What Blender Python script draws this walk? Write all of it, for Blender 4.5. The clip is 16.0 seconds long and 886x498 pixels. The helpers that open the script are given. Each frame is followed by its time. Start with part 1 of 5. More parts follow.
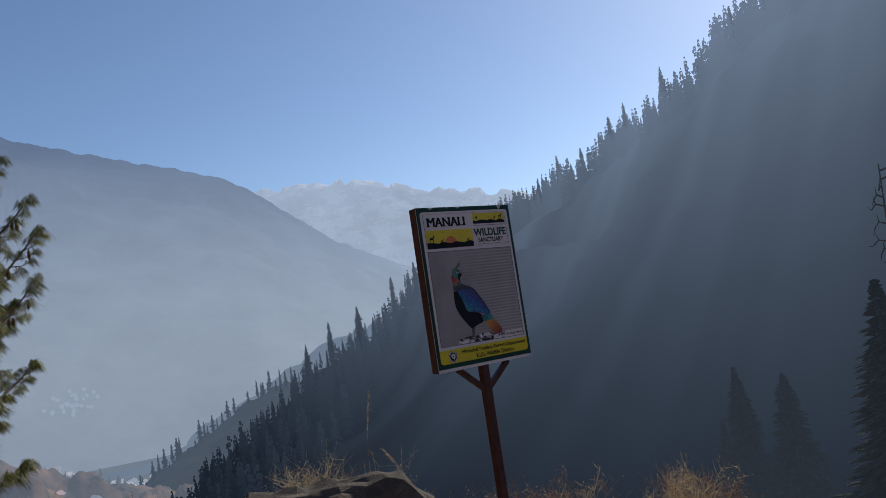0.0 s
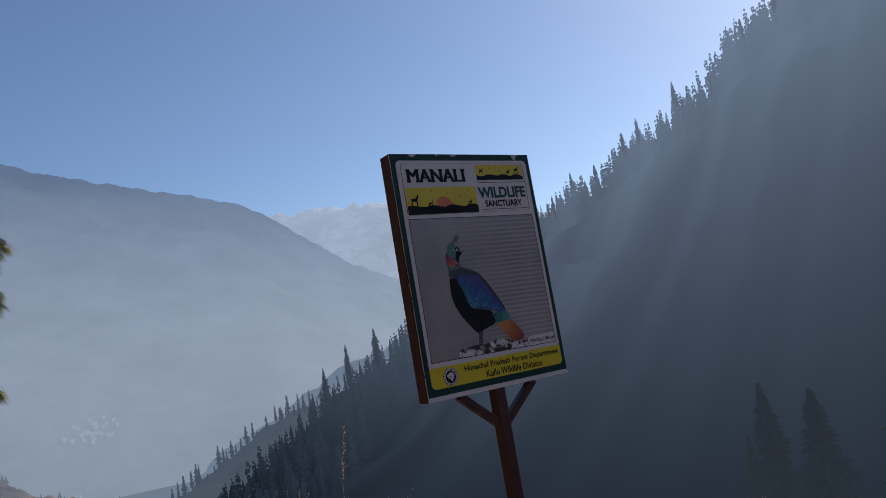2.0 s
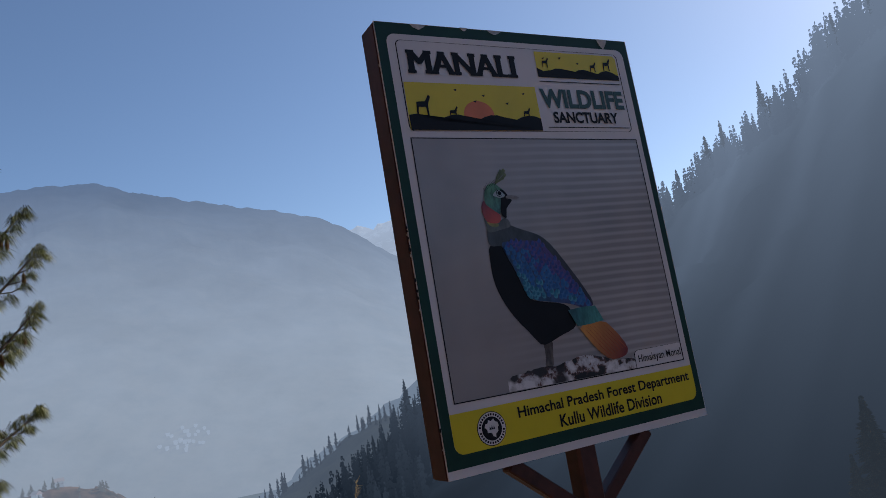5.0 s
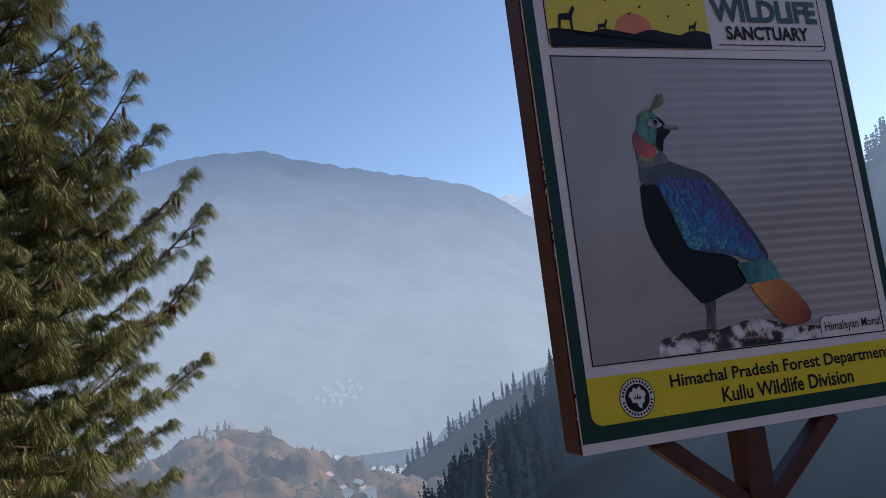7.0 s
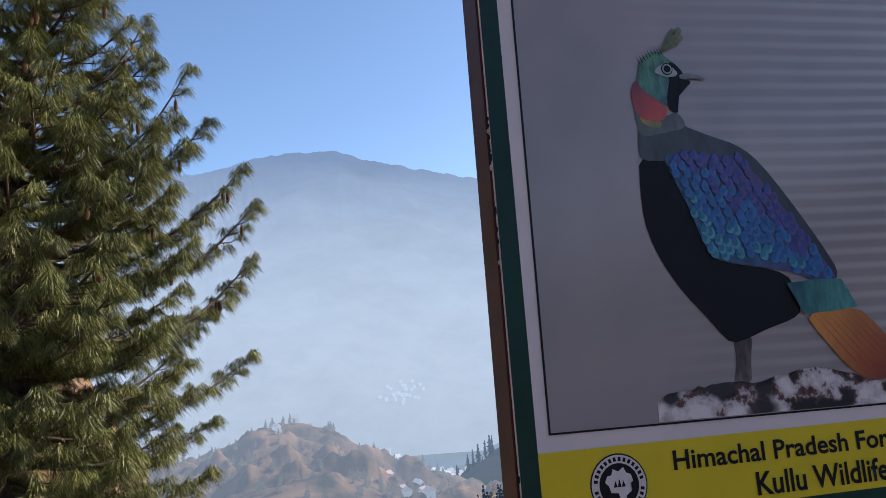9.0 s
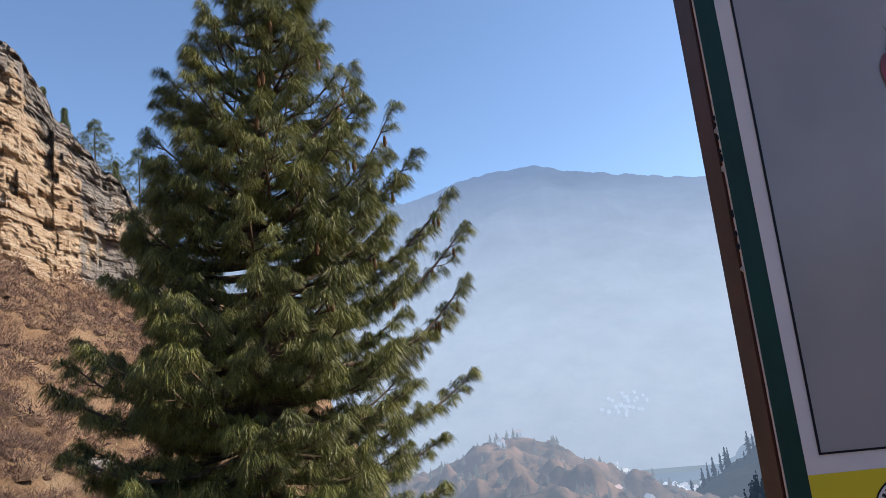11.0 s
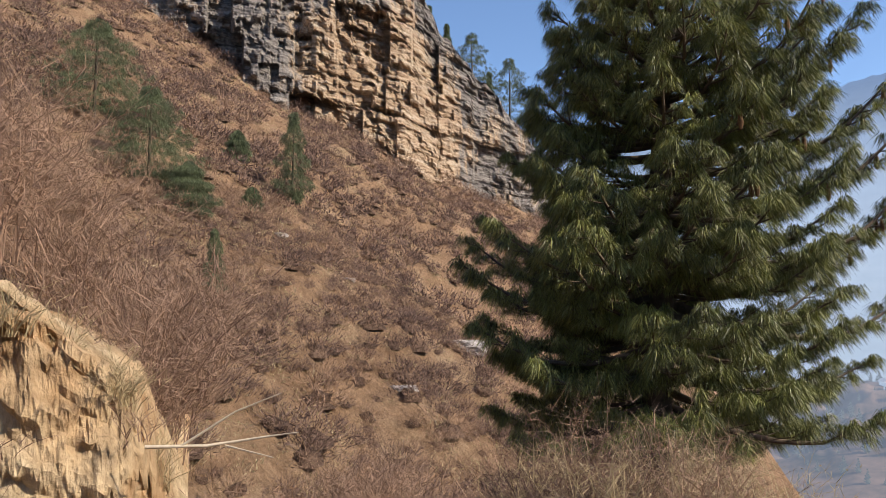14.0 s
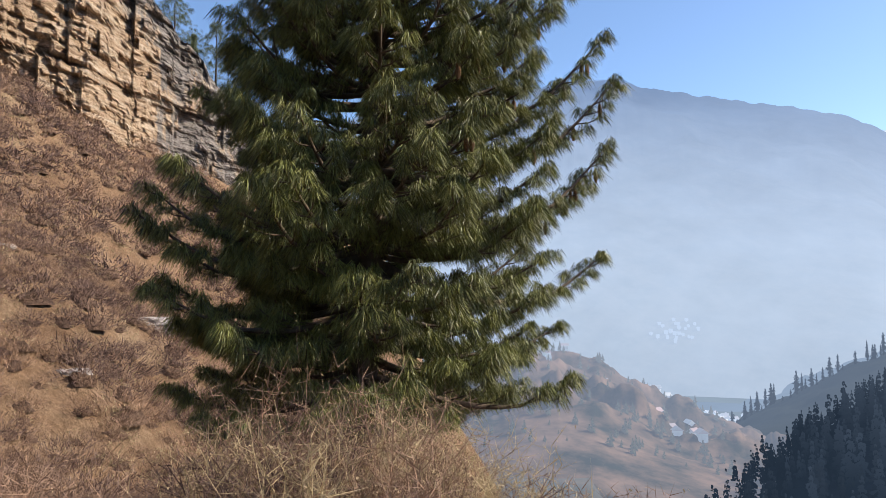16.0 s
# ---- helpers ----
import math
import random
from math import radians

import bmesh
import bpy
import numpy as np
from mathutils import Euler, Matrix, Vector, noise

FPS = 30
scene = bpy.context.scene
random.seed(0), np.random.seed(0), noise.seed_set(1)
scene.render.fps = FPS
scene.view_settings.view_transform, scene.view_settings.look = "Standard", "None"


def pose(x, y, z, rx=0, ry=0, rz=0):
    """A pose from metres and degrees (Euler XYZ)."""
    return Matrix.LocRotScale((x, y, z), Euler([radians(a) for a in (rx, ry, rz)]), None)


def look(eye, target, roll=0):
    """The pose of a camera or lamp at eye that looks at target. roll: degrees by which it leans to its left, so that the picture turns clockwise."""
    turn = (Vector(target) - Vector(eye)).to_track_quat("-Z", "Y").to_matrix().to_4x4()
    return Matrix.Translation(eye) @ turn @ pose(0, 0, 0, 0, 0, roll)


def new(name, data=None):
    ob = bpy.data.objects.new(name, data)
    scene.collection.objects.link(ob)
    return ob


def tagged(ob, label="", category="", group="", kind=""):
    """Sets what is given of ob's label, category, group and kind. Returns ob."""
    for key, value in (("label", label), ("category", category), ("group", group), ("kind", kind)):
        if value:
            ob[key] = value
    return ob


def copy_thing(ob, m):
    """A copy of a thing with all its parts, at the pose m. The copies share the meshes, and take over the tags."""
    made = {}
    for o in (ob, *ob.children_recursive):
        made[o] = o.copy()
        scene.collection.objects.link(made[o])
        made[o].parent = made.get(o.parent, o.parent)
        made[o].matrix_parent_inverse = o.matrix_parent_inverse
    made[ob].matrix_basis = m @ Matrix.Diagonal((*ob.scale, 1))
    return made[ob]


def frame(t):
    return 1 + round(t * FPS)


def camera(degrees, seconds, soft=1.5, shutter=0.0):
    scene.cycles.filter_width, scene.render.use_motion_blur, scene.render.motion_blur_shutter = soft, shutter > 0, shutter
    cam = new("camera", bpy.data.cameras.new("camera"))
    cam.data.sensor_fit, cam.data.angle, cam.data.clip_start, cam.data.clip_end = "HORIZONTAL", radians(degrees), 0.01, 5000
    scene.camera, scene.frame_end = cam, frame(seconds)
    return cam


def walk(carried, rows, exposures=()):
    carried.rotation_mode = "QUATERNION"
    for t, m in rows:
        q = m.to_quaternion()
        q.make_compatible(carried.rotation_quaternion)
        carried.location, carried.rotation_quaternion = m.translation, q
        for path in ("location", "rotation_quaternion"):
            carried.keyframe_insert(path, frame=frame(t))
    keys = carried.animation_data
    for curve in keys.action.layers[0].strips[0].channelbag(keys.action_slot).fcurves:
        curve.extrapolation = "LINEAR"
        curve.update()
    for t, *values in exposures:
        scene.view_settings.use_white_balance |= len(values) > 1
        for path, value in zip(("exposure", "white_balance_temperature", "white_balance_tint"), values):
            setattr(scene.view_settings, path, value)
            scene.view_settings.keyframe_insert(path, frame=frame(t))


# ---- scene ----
cam = camera(62.1, 16.0, soft=0.6)
METRES, EYE, TILT, LEAN, TURN = 5.4, 1.5, 0.0, 0.0, 0.0
ROWS = [
    (0.0, 0.0, 0.0, 0.0, 0.8, 5.39, 8.48),
    (0.5, 0.0058, 0.0674, -0.002, 2.14, 6.36, 8.92),
    (1.0, -0.0021, 0.1288, -0.009, 2.87, 7.02, 9.22),
    (1.5, 0.0048, 0.1929, -0.015, 2.76, 7.3, 9.41),
    (2.0, 0.0116, 0.2558, -0.0165, 2.15, 7.21, 9.62),
    (2.5, 0.0097, 0.3179, -0.0158, 1.95, 7.19, 9.85),
    (3.0, 0.026, 0.3706, -0.0178, 2.71, 7.43, 10.11),
    (3.5, 0.0267, 0.4119, -0.0185, 4.4, 8.08, 10.48),
    (6.0, 0.0162, 0.5059, -0.0133, 12.57, 9.31, 8.09),
    (6.5, 0.0183, 0.5096, -0.0129, 15.92, 8.6, 7.36),
    (7.0, 0.0167, 0.5232, -0.0206, 19.65, 8.17, 6.59),
    (7.5, 0.0142, 0.5632, -0.0243, 22.5, 8.01, 5.81),
    (8.0, 0.0217, 0.5955, -0.0208, 23.07, 8.1, 4.49),
    (10.5, 0.0278, 0.6076, -0.0115, 34.11, 11.36, 5.89),
    (11.0, 0.0231, 0.6029, -0.0123, 41.25, 11.38, 6.2),
    (11.5, 0.0226, 0.598, -0.0142, 48.45, 10.9, 5.82),
    (12.0, 0.0022, 0.5964, -0.0197, 55.58, 9.93, 4.8),
    (12.5, -0.0347, 0.6007, -0.0182, 61.81, 8.72, 3.42),
    (13.0, -0.0663, 0.6116, -0.0204, 66.62, 7.41, 1.83),
    (13.5, -0.1061, 0.6143, -0.0287, 68.78, 6.52, 0.6),
    (14.0, -0.15, 0.6145, -0.0388, 67.86, 5.85, -0.08),
    (14.5, -0.1857, 0.6339, -0.049, 64.45, 5.27, -0.29),
    (15.0, -0.2234, 0.6553, -0.053, 59.33, 4.78, -0.28),
    (15.5, -0.2623, 0.6844, -0.0601, 52.73, 4.47, -0.14),
    (16.0, -0.2903, 0.7118, -0.0672, 45.15, 4.29, 0.03),
]
walk(cam, [(t, pose(0, 0, EYE, TILT, LEAN, TURN) @ pose(METRES * x, METRES * y, METRES * z, 90 + pitch, roll, yaw)) for t, x, y, z, yaw, pitch, roll in ROWS],
     [(0.0, -0.26), (2.5, -0.3), (3.5, -0.25), (6.0, -0.1), (6.5, 0.02), (7.0, 0.2), (7.5, 0.42), (8.0, 0.55), (10.5, 0.65), (12.0, 0.55), (13.0, 0.5), (14.0, 0.6), (15.0, 0.68), (16.0, 0.66)])

# ---- sky and sun ----
SUN_AZ, SUN_EL = -42.0, 35.0      # azimuth counted to the left of +y
world = bpy.data.worlds.new("sky")
scene.world = world
world.use_nodes = True
sky = world.node_tree.nodes.new("ShaderNodeTexSky")
sky.sky_type, sky.sun_disc = "NISHITA", False
sky.sun_elevation, sky.sun_rotation = radians(SUN_EL), radians(-SUN_AZ)
sky.altitude, sky.air_density, sky.dust_density, sky.ozone_density = 1800, 1.0, 2.3, 3.2
back = world.node_tree.nodes["Background"]
back.inputs[1].default_value = 0.15
world.node_tree.links.new(sky.outputs[0], back.inputs[0])
sun = new("sun", bpy.data.lights.new("sun", "SUN"))
sun.data.energy, sun.data.angle, sun.data.color = 4.8, radians(0.55), (1.0, 0.90, 0.75)
sun_dir = Vector((-math.sin(radians(SUN_AZ)) * math.cos(radians(SUN_EL)), math.cos(radians(SUN_AZ)) * math.cos(radians(SUN_EL)), math.sin(radians(SUN_EL))))
sun.matrix_world = look(sun_dir * 50, (0, 0, 0))


# ---- materials ----
class Nodes:
    """A node material with short calls."""

    def __init__(self, name):
        self.m = bpy.data.materials.new(name)
        self.m.use_nodes = True
        self.t = self.m.node_tree
        self.b = self.t.nodes["Principled BSDF"]
        self.out = self.t.nodes["Material Output"]

    def add(self, kind, **sets):
        n = self.t.nodes.new("ShaderNode" + kind)
        for k, v in sets.items():
            n.inputs[k.replace("_", " ")].default_value = v
        return n

    def link(self, a, b):
        self.t.links.new(a, b)

    def coords(self):
        return self.t.nodes.get("Geometry") or self.add("NewGeometry")

    def noise(self, scale, detail=5, rough=0.6, stretch=None, at=None):
        n = self.add("TexNoise", Scale=scale, Detail=detail, Roughness=rough)
        src = at or self.coords().outputs["Position"]
        if stretch:
            mp = self.add("Mapping")
            mp.inputs["Scale"].default_value = stretch
            self.link(src, mp.inputs[0])
            src = mp.outputs[0]
        self.link(src, n.inputs["Vector"])
        return n.outputs["Fac"]

    def ramp(self, fac, *stops):
        r = self.add("ValToRGB")
        e = r.color_ramp.elements
        while len(e) < len(stops):
            e.new(0.5)
        for el, (p, c) in zip(e, stops):
            el.position, el.color = p, (*c, 1)
        self.link(fac, r.inputs[0])
        return r.outputs[0]

    def math(self, op, a, b=None):
        n = self.add("Math")
        n.operation = op
        for i, v in enumerate((a, b)):
            if v is None:
                continue
            if isinstance(v, (int, float)):
                n.inputs[i].default_value = v
            else:
                self.link(v, n.inputs[i])
        return n.outputs[0]

    def mix(self, fac, a, b, mode="MIX"):
        n = self.add("MixRGB")
        n.blend_type = mode
        for i, v in enumerate((fac, a, b)):
            if isinstance(v, tuple):
                n.inputs[i].default_value = (*v, 1)
            elif isinstance(v, (int, float)):
                n.inputs[i].default_value = v
            else:
                self.link(v, n.inputs[i])
        return n.outputs[0]

    def bump(self, height, strength=0.5, dist=0.02):
        n = self.add("Bump", Strength=strength, Distance=dist)
        self.link(height, n.inputs["Height"])
        self.link(n.outputs[0], self.b.inputs["Normal"])

    def finish(self, color=None, rough=0.8, spec=0.3, metal=0.0):
        if color is not None:
            if isinstance(color, tuple):
                self.b.inputs["Base Color"].default_value = (*color, 1)
            else:
                self.link(color, self.b.inputs["Base Color"])
        self.b.inputs["Roughness"].default_value = rough
        self.b.inputs["Specular IOR Level"].default_value = spec
        self.b.inputs["Metallic"].default_value = metal
        return self.m

    def painted_haze(self, reach, glow, low=None, z0=0.0, z1=1.0, most=1.0, streak=0.0):
        """Aerial perspective of a far backdrop: haze painted as emission into its material, the more the further it
        stands.
        """
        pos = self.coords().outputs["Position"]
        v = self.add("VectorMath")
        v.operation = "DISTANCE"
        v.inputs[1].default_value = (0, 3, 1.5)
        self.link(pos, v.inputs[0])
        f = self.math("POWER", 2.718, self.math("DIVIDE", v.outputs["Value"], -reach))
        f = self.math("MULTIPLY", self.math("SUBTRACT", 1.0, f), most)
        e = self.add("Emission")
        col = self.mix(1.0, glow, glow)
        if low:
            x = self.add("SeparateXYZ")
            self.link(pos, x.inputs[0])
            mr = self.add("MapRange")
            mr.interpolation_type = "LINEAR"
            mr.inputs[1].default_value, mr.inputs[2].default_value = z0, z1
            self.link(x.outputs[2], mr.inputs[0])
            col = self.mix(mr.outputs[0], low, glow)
        # sun shafts painted into the glow, as bands along the sun's azimuth
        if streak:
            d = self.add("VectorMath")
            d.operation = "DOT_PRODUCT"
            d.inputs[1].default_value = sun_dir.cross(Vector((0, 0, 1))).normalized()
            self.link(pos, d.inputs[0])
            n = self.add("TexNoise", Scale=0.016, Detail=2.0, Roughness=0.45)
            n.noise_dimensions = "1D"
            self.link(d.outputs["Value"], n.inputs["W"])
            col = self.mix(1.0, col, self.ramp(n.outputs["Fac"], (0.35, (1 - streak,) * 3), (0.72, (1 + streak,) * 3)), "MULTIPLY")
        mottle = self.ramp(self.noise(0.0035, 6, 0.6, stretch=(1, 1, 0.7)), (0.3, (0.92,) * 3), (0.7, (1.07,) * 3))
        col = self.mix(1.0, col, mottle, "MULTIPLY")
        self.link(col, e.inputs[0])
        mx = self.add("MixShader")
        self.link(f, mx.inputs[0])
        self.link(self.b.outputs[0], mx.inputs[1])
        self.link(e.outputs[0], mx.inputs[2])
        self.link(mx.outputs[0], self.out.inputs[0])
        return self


def plain(name, color, rough=0.7, spec=0.3, vary=0.15, scale=30, metal=0.0, bump=0.0):
    n = Nodes(name)
    f = n.noise(scale, 5)
    lo, hi = tuple(c * (1 - vary) for c in color), tuple(min(1, c * (1 + vary)) for c in color)
    if bump:
        n.bump(f, bump, 0.004)
    return n.finish(n.ramp(f, (0.3, lo), (0.7, hi)), rough, spec, metal)


def dry_soil():
    n = Nodes("dry_soil")
    big, small = n.noise(0.35, 6), n.noise(9, 8, 0.7)
    c = n.ramp(big, (0.3, (0.27, 0.165, 0.10)), (0.52, (0.43, 0.272, 0.165)), (0.74, (0.55, 0.39, 0.25)))
    c = n.mix(0.55, c, n.ramp(small, (0.3, (0.25, 0.22, 0.2)), (0.7, (1, 1, 1))), "MULTIPLY")
    grit = n.noise(2.2, 8, 0.75)
    c = n.mix(0.6, c, n.ramp(grit, (0.36, (0.5, 0.46, 0.42)), (0.6, (1.0, 1.0, 1.0))), "MULTIPLY")
    n.bump(n.math("ADD", small, n.math("MULTIPLY", grit, 3.0)), 1.0, 0.12)
    return n.finish(c, 0.95, 0.1)


def cliff_rock():
    n = Nodes("cliff_rock")
    big = n.noise(0.11, 5, 0.6, stretch=(1, 1, 0.6))
    beds = n.noise(0.8, 7, 0.75, stretch=(0.2, 0.2, 3.2))
    streak = n.noise(0.7, 6, 0.7, stretch=(1.6, 1.6, 0.12))
    fine = n.noise(3.5, 8, 0.7)
    # the buff stained core of the face, about its middle
    v = n.add("VectorMath")
    v.operation = "DISTANCE"
    v.inputs[1].default_value = (-62.0, 26.0, 21.5)
    n.link(n.coords().outputs["Position"], v.inputs[0])
    core = n.math("MULTIPLY", n.math("MAXIMUM", n.math("SUBTRACT", 1.0, n.math("DIVIDE", v.outputs["Value"], 16.0)), 0.0), 0.28)
    tan = n.ramp(beds, (0.36, (0.20, 0.13, 0.085)), (0.47, (0.45, 0.31, 0.20)), (0.62, (0.60, 0.48, 0.36)))
    grey = n.ramp(beds, (0.36, (0.07, 0.062, 0.06)), (0.5, (0.24, 0.21, 0.19)), (0.68, (0.42, 0.37, 0.325)))
    f = n.math("ADD", n.math("ADD", n.math("MULTIPLY", big, 0.6), n.math("MULTIPLY", streak, 0.4)), core)
    c = n.mix(n.ramp(f, (0.53, (0, 0, 0)), (0.60, (1, 1, 1))), grey, tan)
    c = n.mix(0.8, c, n.ramp(fine, (0.34, (0.42, 0.4, 0.38)), (0.5, (1, 1, 1))), "MULTIPLY")
    n.bump(n.math("ADD", fine, beds), 1.0, 0.4)
    return n.finish(c, 0.9, 0.15)


def rock_dark():
    n = Nodes("boulder_rock")
    a, b = n.noise(4, 6), n.noise(30, 8, 0.7)
    c = n.mix(0.6, n.ramp(a, (0.3, (0.06, 0.052, 0.045)), (0.7, (0.17, 0.145, 0.12))), n.ramp(b, (0.3, (0.4, 0.4, 0.4)), (0.7, (1, 1, 1))), "MULTIPLY")
    n.bump(b, 0.7, 0.03)
    return n.finish(c, 0.85, 0.3)


def leafy(name, dark, light, rough=0.55, back=0.35, scale=1.2):
    """Needles or dry stems: varied by clump, with some light through them."""
    n = Nodes(name)
    geo = n.coords()
    f = n.math("ADD", n.math("MULTIPLY", n.noise(scale, 3), 0.6), n.math("MULTIPLY", geo.outputs["Random Per Island"], 0.4))
    c = n.ramp(f, (0.25, dark), (0.75, light))
    n.finish(c, rough, 0.35)
    t = n.add("BsdfTranslucent")
    n.link(c, t.inputs[0])
    mx = n.add("MixShader", Fac=back)
    n.link(n.b.outputs[0], mx.inputs[1])
    n.link(t.outputs[0], mx.inputs[2])
    n.link(mx.outputs[0], n.out.inputs[0])
    return n.m


def far_land(name, dark, light, reach, glow, low=None, z0=0, z1=1, scale=0.02, most=1.0, streak=0.0):
    # land of random tone, with distance haze painted in as emission
    n = Nodes(name)
    n.finish(n.ramp(n.noise(scale, 8, 0.65), (0.35, dark), (0.65, light)), 0.95, 0.05)
    return n.painted_haze(reach, glow, low, z0, z1, most, streak).m


# glow colour of the haze that the far materials carry
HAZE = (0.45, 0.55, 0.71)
SOIL, CLIFF, BOULDER = dry_soil(), cliff_rock(), rock_dark()
BARK = plain("pine_bark", (0.10, 0.075, 0.055), 0.9, 0.1, 0.4, 14, bump=0.6)
NEEDLE = leafy("pine_needles", (0.010, 0.016, 0.0055), (0.27, 0.275, 0.07), 0.45, 0.1, 1.8)
CONE = plain("cone_scales", (0.14, 0.075, 0.035), 0.8, 0.2, 0.3, 60)
FIR = leafy("young_pine_needles", (0.035, 0.05, 0.026), (0.16, 0.185, 0.085), 0.6, 0.2)
SCRUB_DARK = leafy("shaded_scrub", (0.085, 0.055, 0.046), (0.27, 0.175, 0.135), 0.9, 0.25, 0.35)
SCRUB = leafy("dry_scrub", (0.18, 0.112, 0.078), (0.42, 0.27, 0.18), 0.9, 0.2, 0.35)
THICKET = Nodes("scrub_thicket")
_grain = THICKET.noise(7, 8, 0.75)
THICKET.bump(_grain, 1.0, 0.25)
THICKET = THICKET.finish(THICKET.mix(0.75, THICKET.ramp(THICKET.noise(0.5, 4), (0.35, (0.19, 0.122, 0.092)), (0.65, (0.35, 0.225, 0.155))), THICKET.ramp(_grain, (0.36, (0.2, 0.19, 0.19)), (0.62, (1, 1, 1))), "MULTIPLY"), 0.95, 0.05)
STRAW = leafy("dry_straw", (0.32, 0.24, 0.13), (0.60, 0.48, 0.29), 0.8, 0.4, 3)
TWIG = leafy("bare_twigs", (0.15, 0.09, 0.065), (0.34, 0.22, 0.15), 0.85, 0.1, 2)
DEADWOOD = plain("bleached_wood", (0.55, 0.45, 0.33), 0.8, 0.2, 0.2, 25)
RUST_PAINT = plain("red_oxide_paint", (0.06, 0.019, 0.0145), 0.45, 0.45, 0.35, 25, bump=0.15)
PRINT_WHITE = plain("print_white", (0.62, 0.58, 0.58), 0.35, 0.5, 0.04, 8)
PRINT_GREEN = plain("print_dark_green", (0.004, 0.036, 0.025), 0.5, 0.3, 0.2, 12)
PRINT_YELLOW = plain("print_yellow", (0.62, 0.50, 0.015), 0.35, 0.5, 0.06, 12)
PRINT_BLACK = plain("print_black", (0.008, 0.008, 0.011), 0.5, 0.2, 0.2, 20)
CHIP = plain("bare_chipped_edge", (0.45, 0.42, 0.40), 0.6, 0.4, 0.25, 60)
# forest colour under painted haze, palest at the mountain's foot
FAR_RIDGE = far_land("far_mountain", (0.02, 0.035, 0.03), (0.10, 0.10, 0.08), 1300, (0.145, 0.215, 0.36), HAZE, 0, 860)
# snow and rock, with pale haze painted over them as glow
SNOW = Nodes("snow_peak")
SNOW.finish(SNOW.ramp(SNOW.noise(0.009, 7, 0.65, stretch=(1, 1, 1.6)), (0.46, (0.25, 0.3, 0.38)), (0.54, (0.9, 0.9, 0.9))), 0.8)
SNOW = SNOW.painted_haze(2600, (0.48, 0.59, 0.78), (0.48, 0.58, 0.74), 560, 840).m
# valley and knoll: earth colours veiled by painted haze
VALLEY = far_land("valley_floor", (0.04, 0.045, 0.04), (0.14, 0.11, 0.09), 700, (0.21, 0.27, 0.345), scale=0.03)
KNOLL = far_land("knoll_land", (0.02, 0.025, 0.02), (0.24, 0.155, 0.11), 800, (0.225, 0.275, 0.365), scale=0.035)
# haze painted in as glow, dim low down, brighter high up, with shafts
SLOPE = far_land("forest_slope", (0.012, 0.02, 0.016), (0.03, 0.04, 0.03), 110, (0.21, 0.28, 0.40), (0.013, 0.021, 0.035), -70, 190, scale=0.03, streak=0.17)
# far spur, mostly painted haze
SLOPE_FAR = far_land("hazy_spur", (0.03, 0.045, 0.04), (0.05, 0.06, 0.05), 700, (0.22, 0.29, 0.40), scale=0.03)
# trees of that slope, carrying the same painted haze and shafts
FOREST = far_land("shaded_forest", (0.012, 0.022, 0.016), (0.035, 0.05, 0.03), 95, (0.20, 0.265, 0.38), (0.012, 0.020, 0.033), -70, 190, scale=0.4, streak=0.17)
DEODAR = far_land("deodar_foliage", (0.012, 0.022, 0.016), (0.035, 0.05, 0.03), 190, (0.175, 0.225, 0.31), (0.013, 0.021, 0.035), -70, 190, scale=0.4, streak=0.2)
# wooded spur and its trees, paled by a dimmer painted haze
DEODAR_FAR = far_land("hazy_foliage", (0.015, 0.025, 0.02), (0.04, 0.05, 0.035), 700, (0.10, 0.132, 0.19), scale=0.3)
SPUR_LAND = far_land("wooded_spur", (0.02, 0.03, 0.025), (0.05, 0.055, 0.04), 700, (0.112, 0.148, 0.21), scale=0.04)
# plaster and roof colours, with the valley haze painted in as glow
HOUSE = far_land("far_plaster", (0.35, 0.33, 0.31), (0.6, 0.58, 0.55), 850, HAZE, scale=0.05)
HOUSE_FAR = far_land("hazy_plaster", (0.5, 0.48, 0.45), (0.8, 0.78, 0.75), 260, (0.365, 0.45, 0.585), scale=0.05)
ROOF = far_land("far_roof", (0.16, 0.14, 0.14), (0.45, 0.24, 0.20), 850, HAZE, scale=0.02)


# ---- mesh helpers ----
def mesh_ob(name, verts, faces, material, parent=None, label="", smooth=False):
    me = bpy.data.meshes.new(name)
    me.from_pydata([tuple(v) for v in verts], [], [tuple(f) for f in faces])
    me.materials.append(material)
    if smooth:
        me.polygons.foreach_set("use_smooth", [True] * len(me.polygons))
    ob = new(name, me)
    if parent:
        ob.parent = parent
    return tagged(ob, label)


def part(name, bm, material, parent, label=""):
    me = bpy.data.meshes.new(name)
    bm.to_mesh(me)
    bm.free()
    me.materials.append(material)
    ob = new(name, me)
    ob.parent = parent
    return tagged(ob, label)


def tri_mesh(name, tris, material, parent=None, label=""):
    """A mesh from an array of free triangles (n, 3, 3)."""
    tris = np.asarray(tris, dtype=np.float32).reshape(-1, 3)
    n = len(tris) // 3
    me = bpy.data.meshes.new(name)
    me.vertices.add(n * 3)
    me.vertices.foreach_set("co", tris.ravel())
    me.loops.add(n * 3)
    me.loops.foreach_set("vertex_index", np.arange(n * 3, dtype=np.int32))
    me.polygons.add(n)
    me.polygons.foreach_set("loop_start", np.arange(0, n * 3, 3, dtype=np.int32))
    me.polygons.foreach_set("loop_total", np.full(n, 3, dtype=np.int32))
    me.update()
    me.materials.append(material)
    ob = new(name, me)
    if parent:
        ob.parent = parent
    return tagged(ob, label)


def grid_faces(rows, cols, closed=False):
    f = []
    for i in range(rows - 1):
        for j in range(cols if closed else cols - 1):
            k = (j + 1) % cols
            f.append((i * cols + j, i * cols + k, (i + 1) * cols + k, (i + 1) * cols + j))
    return f


